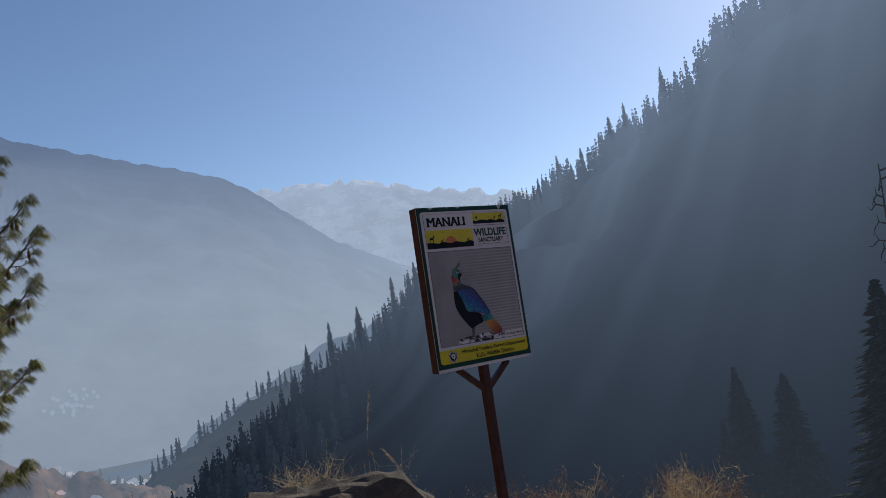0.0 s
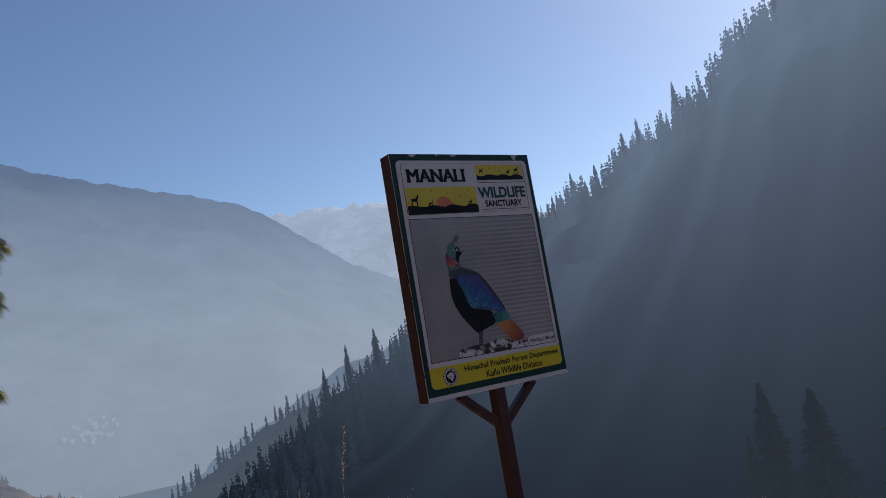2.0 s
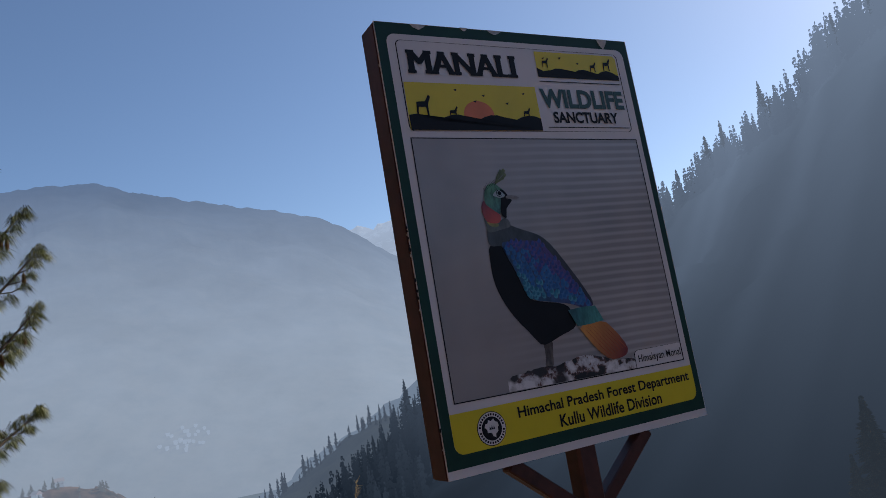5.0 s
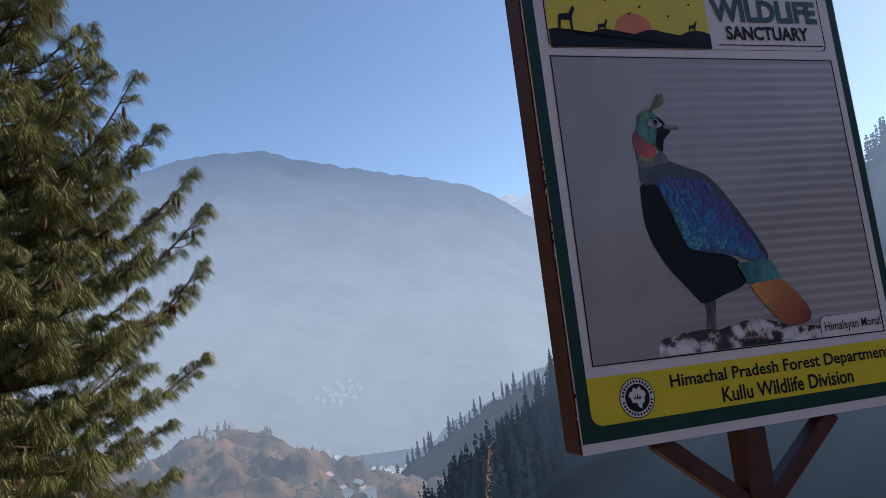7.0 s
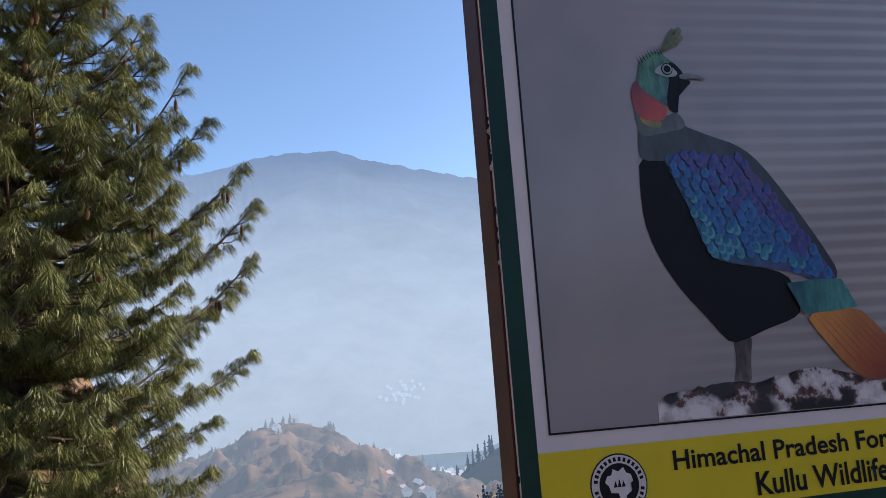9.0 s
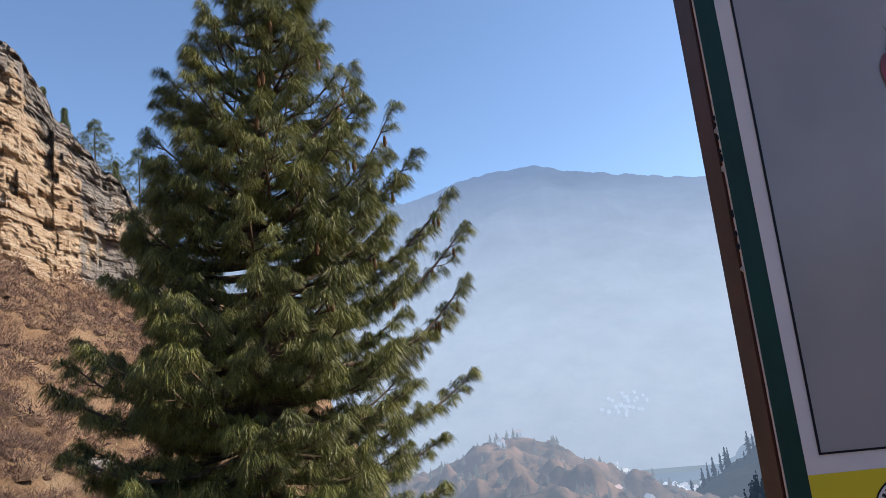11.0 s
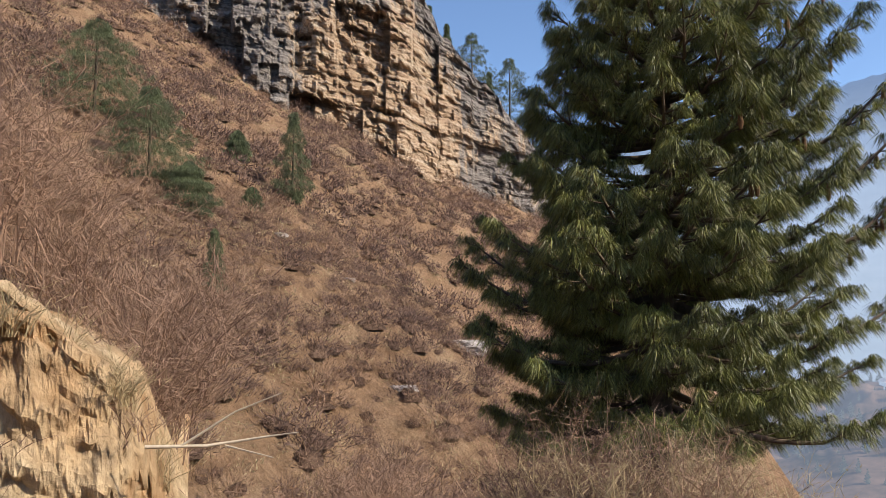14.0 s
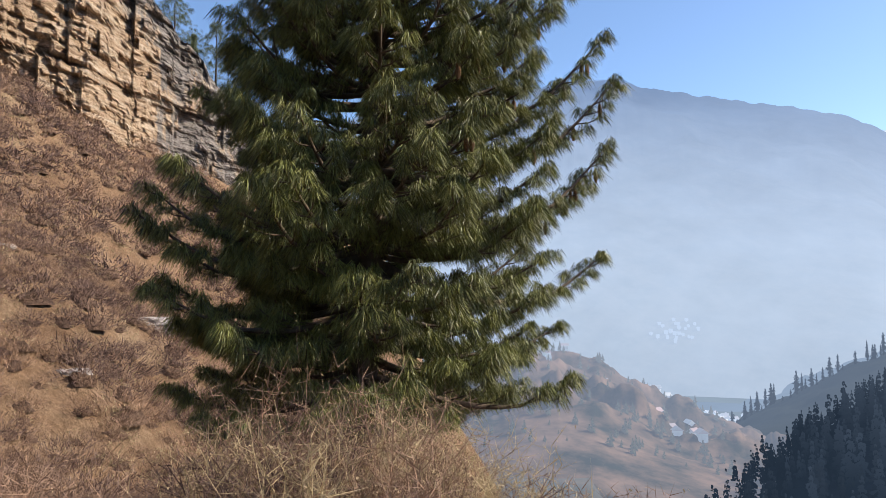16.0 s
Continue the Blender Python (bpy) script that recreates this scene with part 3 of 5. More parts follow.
    lettering("word_department", "Himachal Pradesh Forest Department", 0.258, 0.086, 0.95, 0.116, y - 4 * k, PRINT_BLACK, sign, 0.02)
    lettering("word_division", "Kullu Wildlife Division", 0.40, 0.053, 0.812, 0.081, y - 4 * k, PRINT_BLACK, sign, 0.02)
    # round seal
    ring = lambda r, n=32: [(0.162 + r / BW * math.cos(2 * math.pi * i / n), 0.084 + r / BH * math.sin(2 * math.pi * i / n)) for i in range(n)]
    seal_part = part("seal_rim", sheet_bm(ring(0.0325), y - 3 * k), PRINT_BLACK, sign, "round printed seal")
    part("seal_ring", sheet_bm(ring(0.031), y - 4 * k), PRINT_WHITE, seal_part)
    part("seal_disc", sheet_bm(ring(0.0225), y - 5 * k), PRINT_BLACK, seal_part)
    seal = [(0.162 + a / BW, 0.084 + b / BH) for a, b in ((-0.006, 0.017), (0.0, 0.014), (0.006, 0.018), (0.009, 0.012), (0.014, 0.010), (0.016, 0.003), (0.011, 0.0), (0.013, -0.007), (0.007, -0.011), (0.006, -0.018), (0.0, -0.014), (-0.002, -0.008), (-0.010, -0.007), (-0.012, 0.0), (-0.016, 0.004), (-0.013, 0.010), (-0.008, 0.011))]
    part("seal_mark", sheet_bm(seal, y - 6 * k), PRINT_WHITE, seal_part)
    for du, h in ((-0.0045, 0.007), (0.0, 0.009), (0.0045, 0.007)):
        part("seal_tree", sheet_bm([(0.162 + (du - 0.0022) / BW, 0.082), (0.162 + (du + 0.0022) / BW, 0.082), (0.162 + du / BW, 0.082 + h / BH)], y - 7 * k), PRINT_BLACK, seal_part)
    for i in range(30):
        a = 2 * math.pi * i / 30
        if abs(math.sin(a)) > 0.2:
            c, d = math.cos(a), math.sin(a)
            spot = [(c * r - d * w, d * r + c * w) for r, w in ((0.0245, -0.0016), (0.0245, 0.0016), (0.0288, 0.0016), (0.0288, -0.0016))]
            part("seal_letter", sheet_bm([(0.162 + p / BW, 0.084 + q / BH) for p, q in spot], y - 5 * k), PRINT_BLACK, seal_part)
    # caption tag
    tag = rounded(0.735, 0.145, 0.946, 0.188, 0.012, (0, 0, 0, 1))
    tag_part = part("caption_tag", sheet_bm(tag, y - 3 * k), PRINT_WHITE, sign)
    part("caption_edge", outline_bm(tag, y - 4 * k, 0.0015), PRINT_BLACK, tag_part)
    lettering("word_caption", "Himalayan Monal", 0.75, 0.153, 0.938, 0.176, y - 5 * k, PRINT_BLACK, tag_part, 0.005)
    build_print(sign, y - 3 * k, k)
    # chipped paint along the edges
    for u, v, w, h in ((0.86, 0.985, 0.05, 0.014), (0.40, 0.993, 0.06, 0.006), (0.12, 0.992, 0.06, 0.007), (0.30, 0.995, 0.03, 0.005)):
        part("paint_chip", sheet_bm([(u, v + h), (u + w * .2, v - h * .2), (u + w * .5, v - h), (u + w * .8, v), (u + w, v + h)], y - 4 * k), CHIP, sign)
    for i in range(16):
        v = random.choice((random.random(), 0.3 + 0.25 * random.random()))
        part("edge_chip", box_bm(-0.0008, 0.003, -0.0025, 0.002, v * BH * 0.97, v * BH * 0.97 + random.uniform(0.002, 0.008), 0.001), (PRINT_BLACK, PRINT_BLACK, CHIP)[i % 3], sign)
    # post and its two struts
    part("post", beam_bm((0.486 * BW, 0.028, -1.7), (0.486 * BW, 0.028, 0.01), 0.05, 0.05, 0.006), RUST_PAINT, sign, "rusty red steel post")
    part("strut", beam_bm((0.22 * BW, 0.026, 0.0), (0.46 * BW, 0.026, -0.132), 0.03, 0.03), RUST_PAINT, sign)
    part("strut", beam_bm((0.75 * BW, 0.026, 0.0), (0.51 * BW, 0.026, -0.132), 0.03, 0.03), RUST_PAINT, sign)
    return sign


def inside(p, poly):
    """Whether p lies in the outline."""
    hit = False
    for (x0, y0), (x1, y1) in zip(poly, poly[1:] + poly[:1]):
        if (y0 > p[1]) != (y1 > p[1]) and p[0] < x0 + (p[1] - y0) / (y1 - y0) * (x1 - x0):
            hit = not hit
    return hit


def rounder(pts, times=2):
    """Cuts the corners of a closed outline."""
    for _ in range(times):
        pts = [q for a, b in zip(pts, pts[1:] + pts[:1]) for q in ((a[0] * .75 + b[0] * .25, a[1] * .75 + b[1] * .25), (a[0] * .25 + b[0] * .75, a[1] * .25 + b[1] * .75))]
    return pts


def ink_blend(name, a, b, start, end, streak=0.0, scale=60):
    """Ink that runs from colour a to colour b between two places of the board, with fine strokes."""
    n = Nodes(name)
    tc = n.add("TexCoord").outputs["Object"]
    p, q = Vector((start[0] * BW, 0, start[1] * BH)), Vector((end[0] * BW, 0, end[1] * BH))
    v = n.add("VectorMath")
    v.operation = "SUBTRACT"
    v.inputs[1].default_value = p
    n.link(tc, v.inputs[0])
    d = n.add("VectorMath")
    d.operation = "DOT_PRODUCT"
    d.inputs[1].default_value = (q - p) / (q - p).length_squared
    n.link(v.outputs[0], d.inputs[0])
    c = n.ramp(d.outputs["Value"], (0.0, a), (1.0, b))
    f = n.noise(scale, 5, 0.7, at=tc, stretch=(1.0, 1.0, 0.35))
    c = n.mix(streak, c, n.ramp(f, (0.38, (0.25,) * 3), (0.6, (1.0,) * 3)), "MULTIPLY")
    return n.finish(c, 0.35, 0.5)


def build_print(sign, y, k):
    """The photo's subject as printed shapes: dark body, scaled wing, coloured neck and tail, on a pale rock."""
    put = lambda name, pts, lift, ink, times=2, owner=sign: part(name, sheet_bm(rounder(pts, times), y - lift * k), ink, owner)
    put("body_shape", [(0.260, 0.475), (0.303, 0.477), (0.320, 0.444), (0.342, 0.408), (0.357, 0.369), (0.375, 0.342), (0.419, 0.333), (0.489, 0.325), (0.521, 0.31), (0.531, 0.271), (0.510, 0.26), (0.461, 0.251), (0.424, 0.241), (0.388, 0.235), (0.368, 0.251), (0.344, 0.274), (0.315, 0.298), (0.288, 0.329), (0.268, 0.36), (0.256, 0.394), (0.256, 0.433)], 1, PRINT_BLACK, 1)
    put("back_shape", [(0.260, 0.470), (0.263, 0.503), (0.270, 0.525), (0.318, 0.527), (0.334, 0.531), (0.351, 0.515), (0.395, 0.503), (0.452, 0.489), (0.489, 0.466), (0.539, 0.413), (0.587, 0.356), (0.620, 0.309), (0.568, 0.301), (0.527, 0.389), (0.446, 0.462), (0.303, 0.470)], 2, ink_blend("print_mantle", (0.06, 0.065, 0.07), (0.03, 0.028, 0.045), (0.27, 0.50), (0.60, 0.34), 0.6, 40))
    wing = [(0.303, 0.479), (0.338, 0.478), (0.402, 0.478), (0.449, 0.474), (0.479, 0.448), (0.529, 0.399), (0.578, 0.342), (0.612, 0.309), (0.586, 0.299), (0.535, 0.317), (0.495, 0.324), (0.443, 0.331), (0.375, 0.341), (0.357, 0.369), (0.342, 0.408), (0.320, 0.444)]
    wing_part = put("wing_shape", wing, 3, ink_blend("print_wing", (0.02, 0.12, 0.24), (0.09, 0.05, 0.20), (0.35, 0.37), (0.48, 0.45), 0.6, 45))
    rims = [plain("print_feather_edge", c, 0.35, 0.5, 0.3, 60) for c in ((0.07, 0.27, 0.37), (0.035, 0.13, 0.32), (0.085, 0.06, 0.22))]
    inks = [plain("print_feather", c, 0.35, 0.5, 0.4, 70) for c in ((0.02, 0.16, 0.26), (0.015, 0.10, 0.30), (0.03, 0.055, 0.25), (0.075, 0.045, 0.20))]
    dice = random.Random(5)
    for row in range(23):
        for col in range(15):
            a, b = row / 22 + dice.uniform(-0.012, 0.012), (col + 0.5 * (row % 2) + dice.uniform(-0.25, 0.25)) / 14.5
            cu, cv = 0.322 + 0.285 * a + (b - 0.5) * 0.17, 0.466 - 0.15 * a + (b - 0.5) * 0.115
            if not inside((cu, cv), wing) or not inside((cu + 0.010, cv - 0.010), wing):
                continue
            r = 0.0088 + 0.002 * a
            tone = min(3, max(0, int(4.2 * b - 0.2 - 0.6 * abs(a - 0.5) + dice.uniform(-0.5, 0.5))))
            for size, ink, over in ((1.0, rims[min(2, tone)], 0.0), (0.80, inks[tone], 0.07)):
                q = r * size
                mu, mv = cu - 0.0026 * (1 - size) * 5, cv + 0.0022 * (1 - size) * 5
                fan = [(mu + q * (0.8 * math.cos(w) + 0.55 * math.sin(w)), mv + q * (0.6 * math.sin(w) - 0.7 * math.cos(w))) for w in np.linspace(-1.75, 1.75, 8)]
                part("feather_shape", sheet_bm(fan, y - (4 + (22 - row) * 0.12 + over) * k), ink, wing_part)
    put("nape_shape", [(0.260, 0.54), (0.273, 0.527), (0.320, 0.528), (0.342, 0.536), (0.360, 0.513), (0.317, 0.507), (0.268, 0.500), (0.265, 0.516)], 2.6, ink_blend("print_nape", (0.10, 0.12, 0.10), (0.13, 0.13, 0.13), (0.27, 0.54), (0.34, 0.51), 0.5, 60))
    put("throat_stripe", [(0.267, 0.530), (0.312, 0.523), (0.306, 0.511), (0.276, 0.517)], 3, ink_blend("print_olive", (0.40, 0.30, 0.06), (0.16, 0.20, 0.09), (0.29, 0.526), (0.29, 0.512), 0.5, 90))
    put("neck_shape", [(0.270, 0.578), (0.280, 0.569), (0.308, 0.549), (0.323, 0.541), (0.322, 0.53), (0.310, 0.521), (0.274, 0.524), (0.262, 0.537), (0.258, 0.556), (0.261, 0.566)], 3.4, ink_blend("print_red", (0.16, 0.02, 0.04), (0.50, 0.07, 0.05), (0.262, 0.57), (0.30, 0.525), 0.25, 70))
    put("head_shape", [(0.272, 0.572), (0.280, 0.598), (0.295, 0.614), (0.321, 0.617), (0.335, 0.607), (0.350, 0.599), (0.364, 0.586), (0.354, 0.577), (0.337, 0.569), (0.327, 0.555), (0.323, 0.541), (0.304, 0.551), (0.284, 0.562)], 4, ink_blend("print_teal", (0.10, 0.27, 0.13), (0.06, 0.20, 0.19), (0.28, 0.61), (0.33, 0.55), 0.85, 110))
    put("mask_shape", [(0.334, 0.603), (0.350, 0.599), (0.364, 0.585), (0.356, 0.579), (0.378, 0.576), (0.362, 0.565), (0.341, 0.55), (0.345, 0.53), (0.324, 0.539), (0.328, 0.564), (0.337, 0.58)], 5, PRINT_BLACK)
    pale = plain("print_pale_blue", (0.30, 0.36, 0.38), 0.35, 0.5, 0.25, 90)
    put("eye_patch", [(0.304, 0.588), (0.326, 0.601), (0.342, 0.595), (0.354, 0.584), (0.334, 0.580), (0.317, 0.583)], 6, pale)
    for r, lift, ink in ((0.0075, 7, PRINT_BLACK), (0.0062, 8, pale), (0.0045, 9, PRINT_BLACK)):
        part("eye_ring", sheet_bm([(0.331 + r / BW * math.cos(i * 0.3927), 0.5915 + r / BH * math.sin(i * 0.3927)) for i in range(16)], y - lift * k), ink, sign)
    put("beak_shape", [(0.354, 0.586), (0.385, 0.586), (0.409, 0.577), (0.385, 0.580), (0.354, 0.577)], 6, plain("print_bill", (0.17, 0.16, 0.16), 0.35, 0.5, 0.3, 90), 1)
    olive = plain("print_crest", (0.13, 0.15, 0.06), 0.35, 0.5, 0.4, 90)
    for du, dv, w in ((0.340, 0.634, 0.011), (0.352, 0.645, 0.014), (0.364, 0.647, 0.014), (0.366, 0.636, 0.012), (0.358, 0.629, 0.010)):
        put("crest_plume", [(0.3205, 0.614), (0.5 * (0.321 + du) - 0.002, 0.5 * (0.614 + dv)), (du - w * 0.5, dv), (du, dv + 0.005), (du + w * 0.6, dv - 0.003), (0.5 * (0.324 + du) + 0.002, 0.5 * (0.612 + dv)), (0.324, 0.613)], 4, olive, 1)
    for i in range(9):
        u = 0.281 + 0.0055 * i
        part("crest_line", sheet_bm([(u, 0.598 + 0.0025 * min(i, 6)), (u + 0.002, 0.598 + 0.0025 * min(i, 6)), (u - 0.006, 0.611 + 0.0022 * min(i, 6))], y - 4.5 * k), PRINT_BLACK, sign)
    put("rump_shape", [(0.505, 0.306), (0.560, 0.309), (0.614, 0.308), (0.626, 0.290), (0.638, 0.271), (0.585, 0.267), (0.530, 0.266), (0.520, 0.286)], 7, ink_blend("print_turquoise", (0.03, 0.13, 0.16), (0.07, 0.30, 0.27), (0.52, 0.30), (0.60, 0.275), 0.6, 70), 0)
    tail = [(0.530, 0.269), (0.636, 0.273), (0.678, 0.242), (0.716, 0.201), (0.706, 0.182), (0.655, 0.175), (0.614, 0.186), (0.564, 0.231)]
    put("tail_shape", tail, 5, ink_blend("print_tail", (0.62, 0.27, 0.06), (0.20, 0.025, 0.03), (0.57, 0.27), (0.70, 0.185), 0.2, 60), 1)
    rust = plain("print_tail_line", (0.34, 0.07, 0.025), 0.35, 0.5, 0.3, 60)
    for i in range(7):
        f = (i + 0.5) / 7
        a, b = Vector((0.540 + 0.088 * f, 0.267 + 0.004 * f)), Vector((0.628 + 0.082 * f, 0.186 + 0.016 * f))
        n = Vector((0.0011, 0.0008))
        part("tail_line", sheet_bm([tuple(a), tuple(b - n), tuple(b + n)], y - 6 * k), rust, sign)
    put("leg_shape", [(0.391, 0.245), (0.430, 0.247), (0.420, 0.215), (0.416, 0.183), (0.382, 0.183), (0.394, 0.215)], 0.6, ink_blend("print_brown", (0.05, 0.04, 0.04), (0.16, 0.13, 0.12), (0.39, 0.24), (0.42, 0.20), 0.8, 120), 1)
    n = Nodes("print_stone")
    tc = n.add("TexCoord").outputs["Object"]
    f, g = n.noise(26, 6, 0.65, at=tc), n.noise(9, 3, at=tc)
    stone = n.ramp(f, (0.42, (0.015, 0.014, 0.016)), (0.47, (0.14, 0.07, 0.06)), (0.5, (0.42, 0.40, 0.41)), (0.6, (0.66, 0.64, 0.65)))
    stone = n.finish(n.mix(n.ramp(g, (0.36, (1, 1, 1)), (0.42, (0, 0, 0))), stone, (0.03, 0.025, 0.028)), 0.35, 0.5)
    dice = random.Random(8)
    rock = [(0.242, 0.150), (0.243, 0.177)]
    us = np.linspace(0.25, 0.735, 44)
    rock += [(float(u), float(np.interp(u, [0.25, 0.30, 0.367, 0.412, 0.47, 0.544, 0.613, 0.66, 0.735], [0.178, 0.184, 0.190, 0.186, 0.191, 0.199, 0.185, 0.173, 0.170])) + dice.uniform(-0.0025, 0.0025)) for u in us]
    part("rock_shape", sheet_bm(rock + [(0.735, 0.147)], y - 0.9 * k), stone, sign)


build_sign()


# ---- the near pine ----
PINE = Vector((-7.13, 8.2))
RIGHTWARD = Vector((0.588, 0.809, 0))
TOWARD = Vector((0.809, -0.588, 0))


def tuft(at, along, n=56, length=0.21, flare=0.75, wide=0.0030):
    """One mop of long needles that spring from a shoot's end, spread and hang over like an umbrella."""
    along = np.array(along)
    rd = np.random.normal(size=(n, 3))
    d = rd / np.linalg.norm(rd, axis=1)[:, None] * flare + along[None] * 0.75
    d[:, 2] += 0.12
    d /= np.linalg.norm(d, axis=1)[:, None]
    ln = length * np.random.uniform(0.75, 1.15, (n, 1))
    root = np.array(at)[None] - along[None] * np.random.uniform(0, 0.09, (n, 1))
    mid = root + d * ln * 0.40
    e = d * 0.45
    e[:, 2] -= np.random.uniform(0.5, 1.0, n)
    e /= np.linalg.norm(e, axis=1)[:, None]
    tip = mid + e * ln * 0.60
    side = np.cross(e, np.random.normal(size=d.shape))
    side *= wide / (np.linalg.norm(side, axis=1)[:, None] + 1e-9)
    return np.concatenate([np.stack([root, mid + side, mid - side], 1), np.stack([mid - side, mid + side, tip], 1)])


def pine_radius(z, a):
    """The crown's reach at height z towards the heading a (0: rightward, 90: away)."""
    r = float(np.interp(z, [0.2, 1.0, 2.1, 2.8, 3.6, 4.3, 5.1, 5.9, 6.6, 7.9], [2.1, 2.4, 2.6, 2.7, 2.75, 2.5, 2.05, 1.45, 0.85, 0.15]))
    l = float(np.interp(z, [0.2, 0.8, 1.4, 2.0, 2.4, 2.9, 3.6, 4.4, 5.1, 5.9, 6.6, 7.9], [1.9, 1.7, 2.1, 2.3, 2.05, 1.65, 1.5, 1.4, 1.3, 1.1, 0.7, 0.15]))
    a = (a + 180) % 360 - 180
    near = min(1.6, 0.35 * (l + r))
    return float(np.interp(a, [-180, -135, -95, -45, -12, 12, 35, 70, 140, 180], [l, l, near, near, r * 0.66, r * 0.82, r * 1.06, r * 1.04, 0.5 * (l + r), l]))


# the long limbs that stand out of the crown: heights where they leave the trunk and where they end, heading and reach
LONG = [(2.6, 3.84, 22, 3.35), (2.9, 4.25, 16, 3.0), (2.0, 3.09, 25, 3.4), (1.9, 2.76, 32, 3.65), (1.55, 1.77, 32, 3.8), (0.95, 0.87, 36, 3.5), (0.5, 0.39, 8, 2.3), (3.3, 5.4, 12, 2.15), (3.5, 4.75, 16, 2.4), (4.3, 5.8, 5, 1.45)]


def build_pine():
    z0 = height(PINE.x, PINE.y) - 0.1
    tree = thing("pine_tree", "bushy green long-needled pine with hanging cones at the path's edge", "tree", (PINE.x, PINE.y, z0))
    verts, faces = [], []
    top = 7.9
    axis = lambda z: RIGHTWARD * (0.07 * max(0.0, z)) + Vector((0.04 * math.sin(z * 1.3), 0.04 * math.cos(z), z - z0))
    pts = [axis(z) for z in np.linspace(z0, top, 18)]
    tube(verts, faces, pts, [0.15 * (1 - i / 18) + 0.012 for i in range(18)], 10)
    mesh_ob("trunk", verts, faces, BARK, tree, smooth=True)
    needles, cones = [], []

    def limb(low, high, turn, reach, full=1.0):
        a = radians(turn)
        out = RIGHTWARD * math.cos(a) - TOWARD * math.sin(a)
        side = out.cross(Vector((0, 0, 1)))
        base, steps, lp = axis(low), 10, []
        sway, rise = random.uniform(-0.12, 0.12) * reach, high - low
        for i in range(steps + 1):
            t = i / steps
            up = rise * (0.75 * t + 0.25 * t ** 3) - 0.10 * reach * math.sin(t * math.pi) + 0.07 * reach * max(0.0, t - 0.7) / 0.3
            lp.append(base + out * (reach * t) + side * (sway * math.sin(t * 2.6)) + Vector((0, 0, up - 0.07 * reach * t)))
        bv, bf = [], []
        tube(bv, bf, lp, [(0.016 + 0.011 * reach) * (1 - i / steps) + 0.006 for i in range(steps + 1)], 6)
        shoots = max(6, int(reach * 8 * full))
        for k in range(shoots):
            t = 0.24 + 0.74 * (k + random.random()) / shoots
            root = lp[min(steps - 1, int(t * steps))].lerp(lp[min(steps, int(t * steps) + 1)], t * steps % 1)
            sgn = (-1, 1)[k % 2] * random.uniform(0.35, 1.0)
            ln = (0.52 * (1 - t) + 0.14) * random.uniform(0.6, 1.2) * min(1.0, 0.35 + reach / 2.4)
            d = (out * random.uniform(0.5, 1.0) + side * sgn + Vector((0, 0, random.uniform(-0.15, 0.3)))).normalized()
            tip = root + d * ln + Vector((0, 0, 0.22 * ln))
            mid = root.lerp(tip, 0.55) - Vector((0, 0, 0.10 * ln))
            tube(bv, bf, [root, mid, tip], [0.010, 0.007, 0.004], 4)
            along = ((tip - mid).normalized() + Vector((0, 0, 0.45))).normalized()
            needles.append(tuft(tip, along, 96, random.uniform(0.17, 0.235), 0.72))
            if ln > 0.3:
                needles.append(tuft(mid.lerp(tip, 0.2), along, 48, random.uniform(0.15, 0.19), 0.75))
        for k in range(3):
            end = (lp[-1] - lp[-2]).normalized()
            needles.append(tuft(lp[-1] - end * (0.10 * k), (end + Vector((random.uniform(-.25, .25), random.uniform(-.25, .25), 0.5))).normalized(), 96 if k == 0 else 56, random.uniform(0.17, 0.225), 0.7))
        mesh_ob("limb", bv, bf, BARK, tree, smooth=True)
        return lp

    for low, high, turn, reach in LONG:
        lp = limb(low, high, turn, reach - 0.16, 1.15)
        if high > 2.6:
            cones.extend((lp[-2], lp[-3]))
    z, turn = 0.25, 0.0
    while z < top - 0.3:
        count = 12 if z < 4.5 else 10 if z < 6 else 8
        for i in range(count):
            turn += 360 / count + random.uniform(-22, 22)
            high = z + random.uniform(-0.16, 0.16)
            reach = pine_radius(high, turn) * random.choice((0.6, 0.82, 0.94, 1.0)) * random.uniform(0.92, 1.0)
            lift = float(np.interp(high, [0.3, 1.2, 3, 5, 7], [0.0, 0.08, 0.27, 0.5, 0.8]))
            lp = limb(max(0.1, high - lift * reach), high, turn, reach)
            if 2.5 < high < 7 and math.cos(radians(turn)) > 0 and random.random() < 0.3:
                cones.append(lp[-2])
        turn += 31
        z += 0.28
    for k in range(16):
        needles.append(tuft(pts[-1] - Vector((0, 0, 0.09 * k)), Vector((random.uniform(-.5, .5), random.uniform(-.5, .5), 0.8)), 44, 0.17))
    tri_mesh("needles", np.concatenate(needles), NEEDLE, tree, "long drooping green needles")
    for c in cones:
        for j in range(random.choice((1, 2))):
            bm = bmesh.new()
            bmesh.ops.create_uvsphere(bm, u_segments=8, v_segments=7, radius=1)
            for v in bm.verts:
                v.co = Vector((v.co.x * 0.026, v.co.y * 0.026, v.co.z * 0.085)) * (1 + 0.12 * math.sin(v.co.z * 20))
            bmesh.ops.translate(bm, verts=bm.verts, vec=c + Vector((random.uniform(-.05, .05), random.uniform(-.05, .05), -0.13)))
            part("cone", bm, CONE, tree, "hanging brown cone")
    return tree


build_pine()


